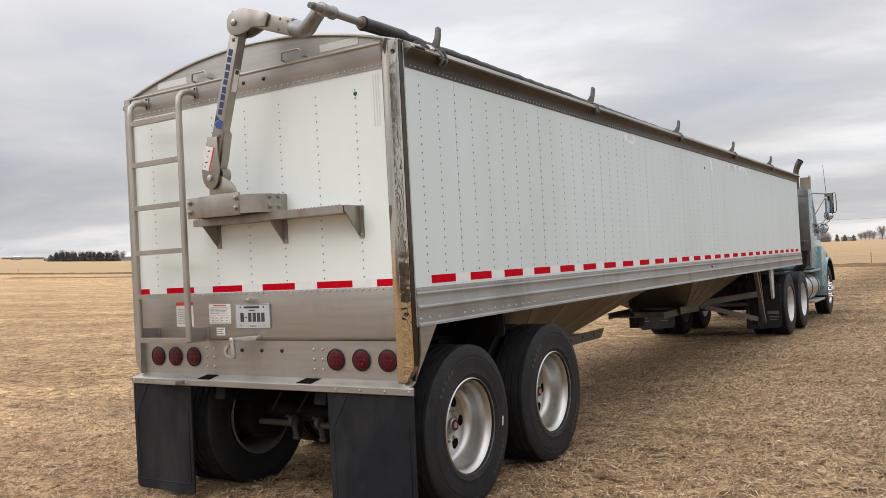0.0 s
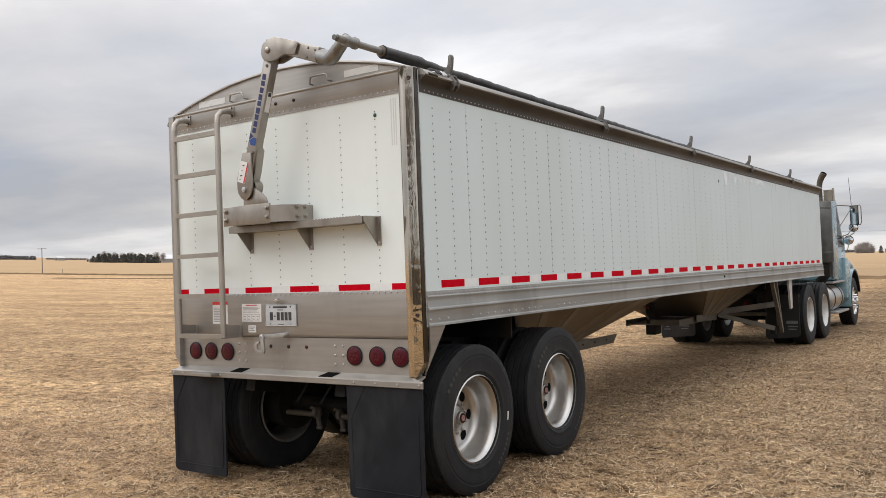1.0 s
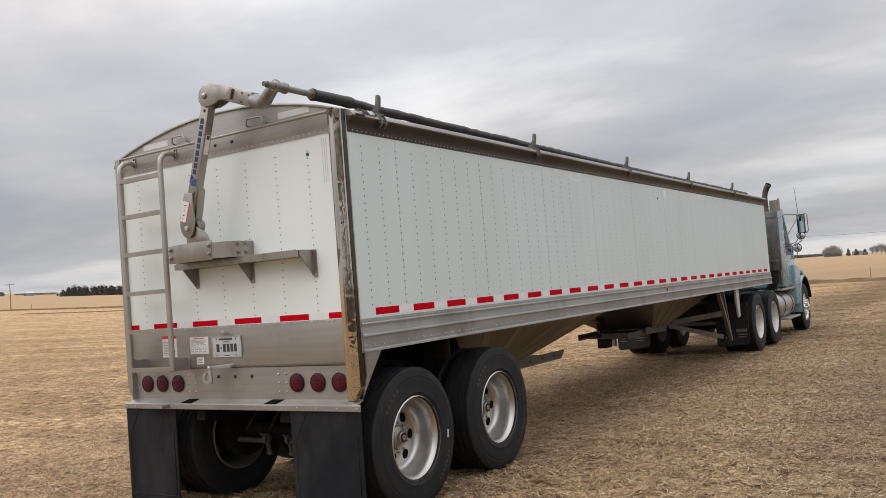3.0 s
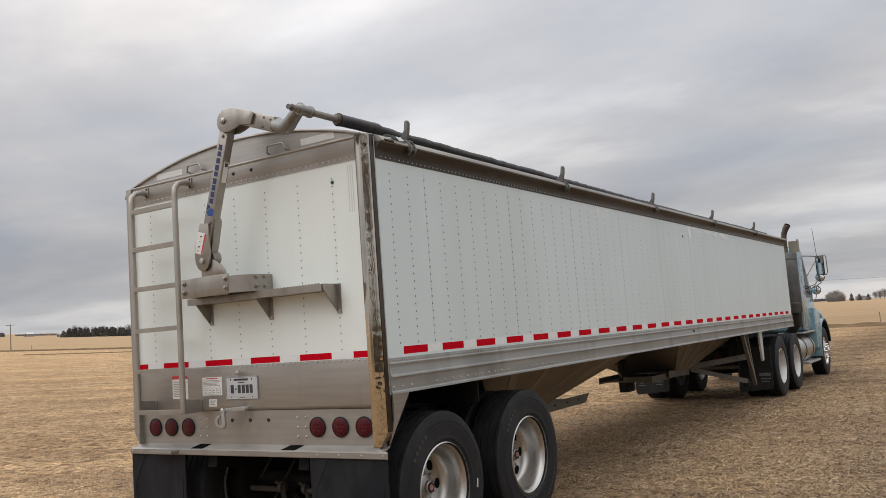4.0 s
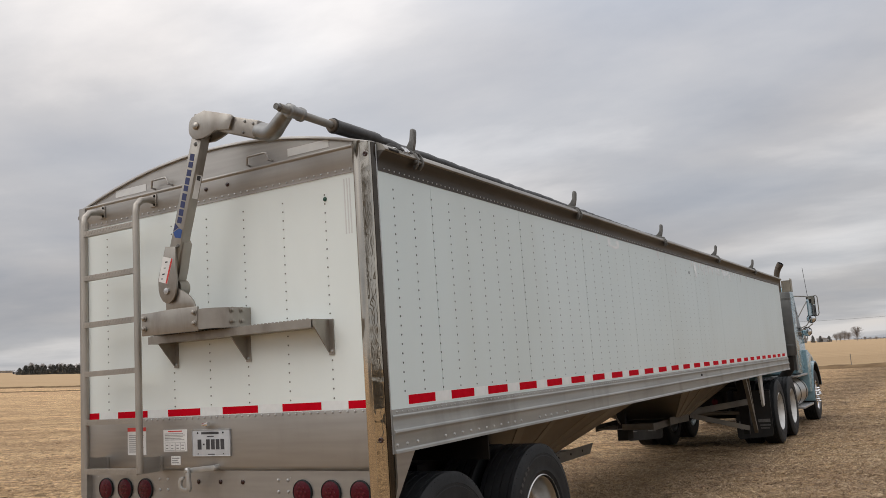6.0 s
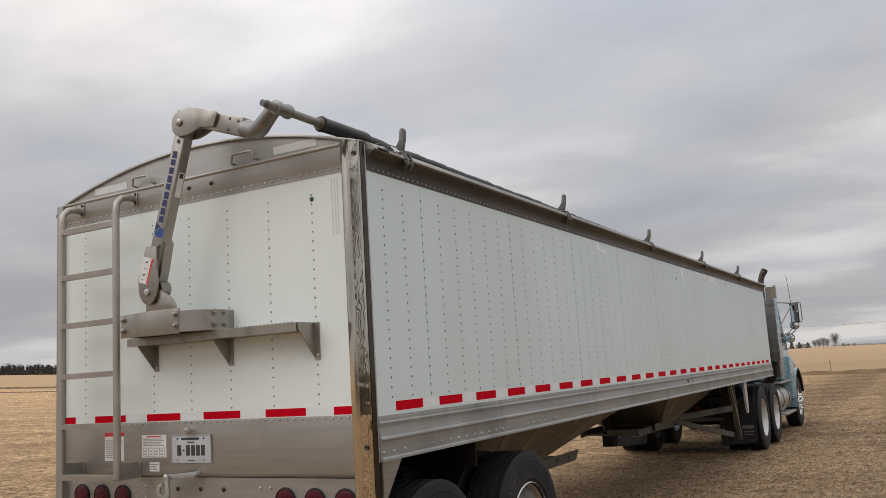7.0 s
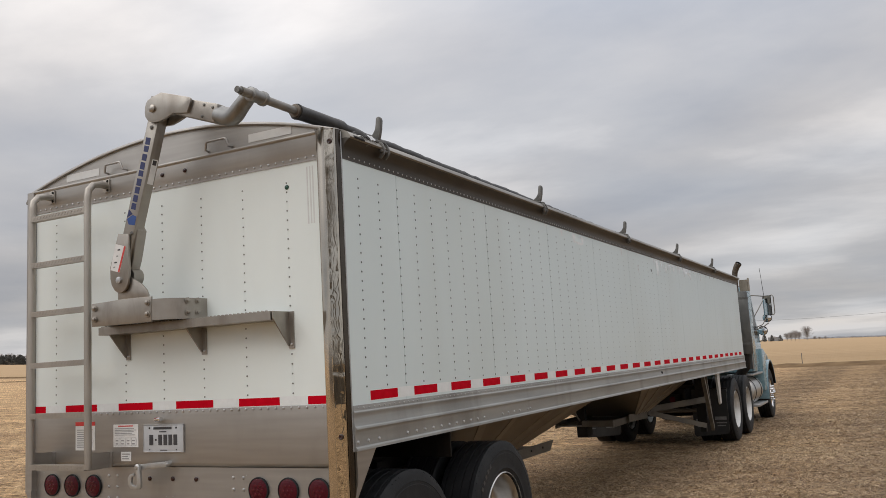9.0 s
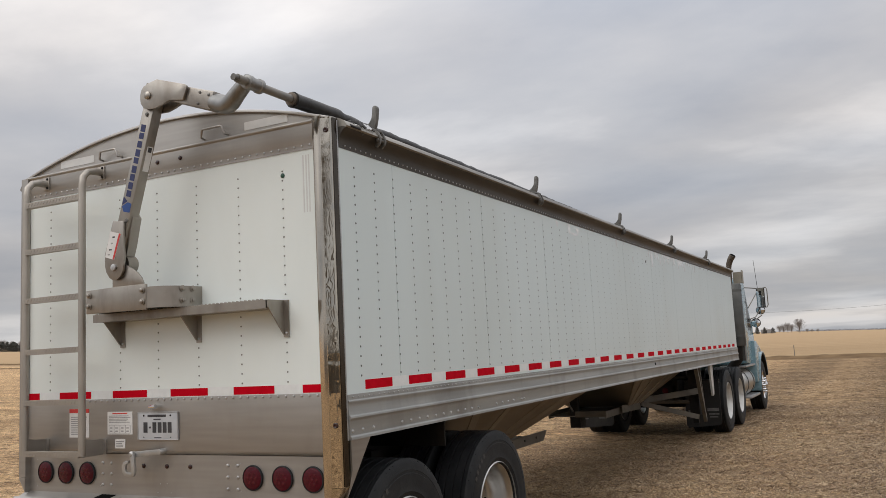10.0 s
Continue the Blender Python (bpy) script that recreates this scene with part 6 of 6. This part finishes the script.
def conifer(x, y, h, spread_r, seed, foliage):
    """Dark cedar: tapered trunk and many small clumps, dense down to the ground."""
    z = land(x, y)
    t = thing("cedar_tree", (x, y, z), "dark green cedar in a distant windbreak", "tree", "windbreak cedars")
    part("trunk", Shape().tube([(x, y, z - 0.3), (x, y, z + h * 0.9)], [0.03 * h, 0.006 * h], 6), BARK, t)
    r, crown = random.Random(seed), Shape()
    lean = r.uniform(0.42, 0.75)
    for i in range(520):
        f = r.random() ** 1.15
        hz = z + h * (0.02 + 0.95 * f)
        rad = spread_r * (1 - f) ** lean * math.sqrt(r.random()) * (0.8 + 0.3 * noise.noise((seed, f * 5, 0)))
        a = r.uniform(0, math.tau)
        cx, cy = x + rad * math.cos(a), y + rad * math.sin(a)
        q = h * 0.062 * r.uniform(0.5, 1.5)
        crown.add([(cx + r.uniform(-q, q), cy + r.uniform(-q, q), hz + r.uniform(-q, q)) for _ in range(4)], [(0, 1, 2), (0, 2, 3), (0, 1, 3), (1, 2, 3)])
    part("crown", crown, foliage, t, tidy=False)


def bare_tree(x, y, h, wide, seed, label="leafless deciduous tree far across the field"):
    """Trunk with limbs and a rounded crown of rising twigs, each with two forks."""
    z = land(x, y)
    t = thing("bare_tree", (x, y, z), label, "tree", "bare trees")
    r, limbs, twigs = random.Random(seed), Shape(), Shape()
    base = Vector((x, y, z))
    limbs.tube([base, base + Vector((0.01 * h, 0, 0.3 * h)), base + Vector((0, 0.02 * h, 0.72 * h))], [0.022 * h, 0.016 * h, 0.004 * h], 7)
    for i in range(150):
        a, start = r.uniform(0, math.tau), r.uniform(0.12, 0.7)
        rise = r.uniform(0.05, 1.0)
        top = start + (1 - start) * rise * 0.95
        level = (top - 0.5) / 0.5
        out = wide * h * 0.5 * math.sqrt(max(0.04, 1 - level * level)) * r.uniform(0.45, 1.0)
        p = base + Vector((0, 0, start * h))
        q = base + Vector((math.cos(a) * out, math.sin(a) * out, top * h))
        m = p.lerp(q, 0.5) - Vector((0, 0, 0.03 * h))
        thick = 0.0075 * h * r.uniform(0.6, 1.2)
        (limbs if i % 12 == 0 else twigs).tube([p, m, q], [thick * (1.8 if i % 12 == 0 else 1.0), thick * 0.8, thick * 0.4], 4)
        for _ in range(3):
            f = m.lerp(q, r.uniform(0.1, 0.9))
            e = f + Vector((r.uniform(-1, 1), r.uniform(-1, 1), r.uniform(-0.1, 1))) * h * 0.09
            twigs.tube([f, e], [thick * 0.6, thick * 0.35], 3)
    part("trunk", limbs, FAR_BARK, t, tidy=False)
    part("crown", twigs, FAR_BARK, t, "bare twigs", tidy=False)


def tall_tree(x, y, h, seed):
    """Slender leafless tree with forking, rising limbs."""
    z = land(x, y)
    t = thing("bare_tree", (x, y, z), "slender leafless tree at the field's edge", "tree", "bare trees")
    r, limbs, twigs = random.Random(seed), Shape(), Shape()

    def grow(p, d, length, radius, level):
        q = p + d * length + Vector((r.uniform(-1, 1), r.uniform(-1, 1), 0)) * length * 0.08
        (limbs if level < 3 else twigs).tube([p, q], [radius, radius * 0.7], 6 if level < 2 else 3)
        if level < 5:
            for _ in range(4 if level == 0 else 3):
                e = (d + Vector((r.uniform(-0.4, 0.4), r.uniform(-0.4, 0.4), r.uniform(-0.1, 0.4)))).normalized()
                grow(p + (q - p) * r.uniform(0.4, 1.0), e, length * r.uniform(0.66, 0.92), radius * 0.62, level + 1)

    grow(Vector((x, y, z)), Vector((0, 0, 1)), h * 0.22, h * 0.0054, 0)
    part("trunk", limbs, BARK, t, tidy=False)
    part("crown", twigs, BARK, t, "bare twigs", tidy=False)


rt = random.Random(3)
for i in range(26):
    az = 57.2 - 3.9 * i / 25 + rt.uniform(-0.10, 0.10)
    x, y, z = at(az, rt.uniform(1020, 1070))
    conifer(x, y, rt.uniform(7.5, 11.5) * (1.0 if 2 < i < 23 else 0.85), rt.uniform(4.6, 6.4), 10 + i, CEDAR)
for i, az in enumerate((56.5, 55.9, 55.4, 54.9, 54.4, 53.9, 53.4, 53.0)):
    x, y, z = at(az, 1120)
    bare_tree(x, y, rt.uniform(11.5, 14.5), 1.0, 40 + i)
for i, (az, h, w) in enumerate(((8.58, 8.0, 1.0), (8.42, 10.4, 1.0), (8.25, 11.4, 1.0), (8.06, 11.6, 1.0), (7.90, 10.2, 1.0), (7.72, 7.4, 1.0), (5.97, 8.2, 1.1), (5.74, 9.2, 1.1), (5.5, 10.9, 1.1), (5.28, 9.2, 1.1), (4.82, 14.5, 1.15), (4.38, 4.0, 1.3), (4.12, 3.2, 1.3), (3.78, 3.6, 1.3))):
    x, y, z = at(az, 900 + 12 * (i % 3))
    bare_tree(x, y, h, w, 60 + i)
# trees beyond the walk, seen only in the polished posts
for i, (x, y, h) in enumerate(((-7.95, -10.25, 10.0), (-8.4, -12.5, 10.8), (-11.6, -13.9, 11.0))):
    tall_tree(x, y, h, 90 + i)
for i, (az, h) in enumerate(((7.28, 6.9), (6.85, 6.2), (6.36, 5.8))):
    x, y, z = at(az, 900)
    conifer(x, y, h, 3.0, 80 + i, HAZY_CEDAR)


def hedgerow(x0, x1, y, h, seed, label, bark, stem=1.0, count=3000):
    """Bare brushy stems in a ragged row."""
    stems, r = Shape(), random.Random(seed)
    for i in range(count):
        px, py = r.uniform(x0, x1), y + r.uniform(-1.8, 1.8)
        tall = h * r.uniform(0.45, 1.0) * (0.75 + 0.35 * noise.noise((px * 0.25, 3.0, 0)))
        lean = Vector((r.uniform(-0.35, 0.35), r.uniform(-0.35, 0.35), 1.0))
        p = Vector((px, py, land(px, py) - 0.05))
        m = p + lean * tall * 0.5
        q = m + Vector((lean.x + r.uniform(-0.4, 0.4), lean.y + r.uniform(-0.4, 0.4), 0.9)) * tall * 0.5
        stems.tube([p, m, q], [0.035 * stem, 0.022 * stem, 0.008 * stem], 3)
    tagged(part("hedgerow", stems, bark, None, "", tidy=False), label, "hedge", kind="stuff")


hedgerow(-46.0, 6.0, -28.5, 4.6, 21, "leafless brushy hedgerow at the field's edge", BARK)
hedgerow(-130.0, -114.5, 870.0, 9.6, 22, "grey thicket of bare brush far across the field", FAR_BARK, 1.7, 1500)


# distance haze painted into the colour of the far woods
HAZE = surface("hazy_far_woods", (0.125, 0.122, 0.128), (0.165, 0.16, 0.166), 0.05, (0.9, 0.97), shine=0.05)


def far_wood(name, az0, az1, d, h, label, seed):
    """A far belt of trees seen as one rough line."""
    s, r = Shape(), random.Random(seed)
    for i in range(2600 if az1 - az0 < 5 else 4200):
        x, y, z = at(r.uniform(az0, az1), d + r.uniform(-30, 30))
        q = h * 0.11
        c = z + r.random() ** 1.4 * h * (0.75 + 0.35 * noise.noise((x * 0.02, y * 0.02, seed)))
        s.add([(x + r.uniform(-q, q) * 2, y + r.uniform(-q, q) * 2, c + r.uniform(-q, q)) for _ in range(4)], [(0, 1, 2), (0, 2, 3), (0, 1, 3), (1, 2, 3)])
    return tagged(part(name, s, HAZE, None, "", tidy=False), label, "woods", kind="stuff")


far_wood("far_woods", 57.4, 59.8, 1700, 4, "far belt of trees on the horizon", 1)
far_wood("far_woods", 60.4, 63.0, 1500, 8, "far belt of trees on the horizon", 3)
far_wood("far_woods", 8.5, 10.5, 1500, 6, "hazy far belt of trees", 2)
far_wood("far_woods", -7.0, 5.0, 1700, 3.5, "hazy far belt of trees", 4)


def farm_building(az, d, w, dep, h, label, roof):
    x, y, z = at(az, d)
    b = thing("farm_building", (x, y, z), label, "building")
    part("wall", Shape().box(x - w / 2, x + w / 2, y - dep / 2, y + dep / 2, z - 0.5, z + h), SIDING, b)
    part("roof", Shape().prism([(x - w / 2 - 0.3, z + h), (x + w / 2 + 0.3, z + h), (x, z + h + w * 0.22)], "y", y - dep / 2 - 0.3, y + dep / 2 + 0.3), roof, b)
    part("door", Shape().box(x - 1.2, x + 1.2, y - dep / 2 - 0.05, y - dep / 2, z, z + h * 0.8), STEEL, b)


farm_building(52.55, 1180, 26, 40, 5.0, "long low shed with a pale metal roof", ROOFING)
farm_building(59.05, 1420, 9, 12, 4.0, "pale farm building among far trees", ROOFING)
farm_building(57.35, 1200, 4, 6, 3.2, "small pale farm building among trees", ROOFING)
farm_building(6.75, 985, 10, 12, 4.0, "small pale farmhouse beyond the field", ROOFING)

# utility pole, line and fence posts
x, y, z = at(60.04, 305)
pole = thing("utility_pole", (x, y, z), "weathered wooden utility pole with one crossarm", "pole")
part("post", Shape().tube([(x, y, z - 0.3), (x, y, z + 8.4)], [0.17, 0.12], 10), WOOD, pole)
part("crossarm", Shape().bar((x - 1.1, y - 0.9, z + 8.1), (x + 1.1, y + 0.9, z + 8.1), 0.12, 0.14), WOOD, pole)
for k in (-0.9, 0.0, 0.9):
    part("insulator", Shape().lathe([(0.06, 0), (0.08, 0.06), (0.04, 0.14)], (x + k, y + 0.82 * k, z + 8.17), (0, 0, 1), 8), GALV, pole)
wire = Shape()
span = [at(-3.0 + 14.0 * i / 24, 240) for i in range(25)]
wire.tube([(p[0], p[1], 7.3 + 0.9 * (2 * i / 24 - 1) ** 2) for i, p in enumerate(span)], 0.022, 5)
solid("power_line", wire, STEEL, "thin dark overhead line across the sky", "cable")
for az, d, h in ((5.72, 59.5, 0.80), (58.92, 283, 1.7)):
    x, y, z = at(az, d)
    solid("fence_post", Shape().tube([(x, y, z - 0.2), (x, y, z + h)], 0.024 if d < 100 else 0.06, 8), WOOD, "weathered wooden fence post in the grass bank", "post", "fence posts")
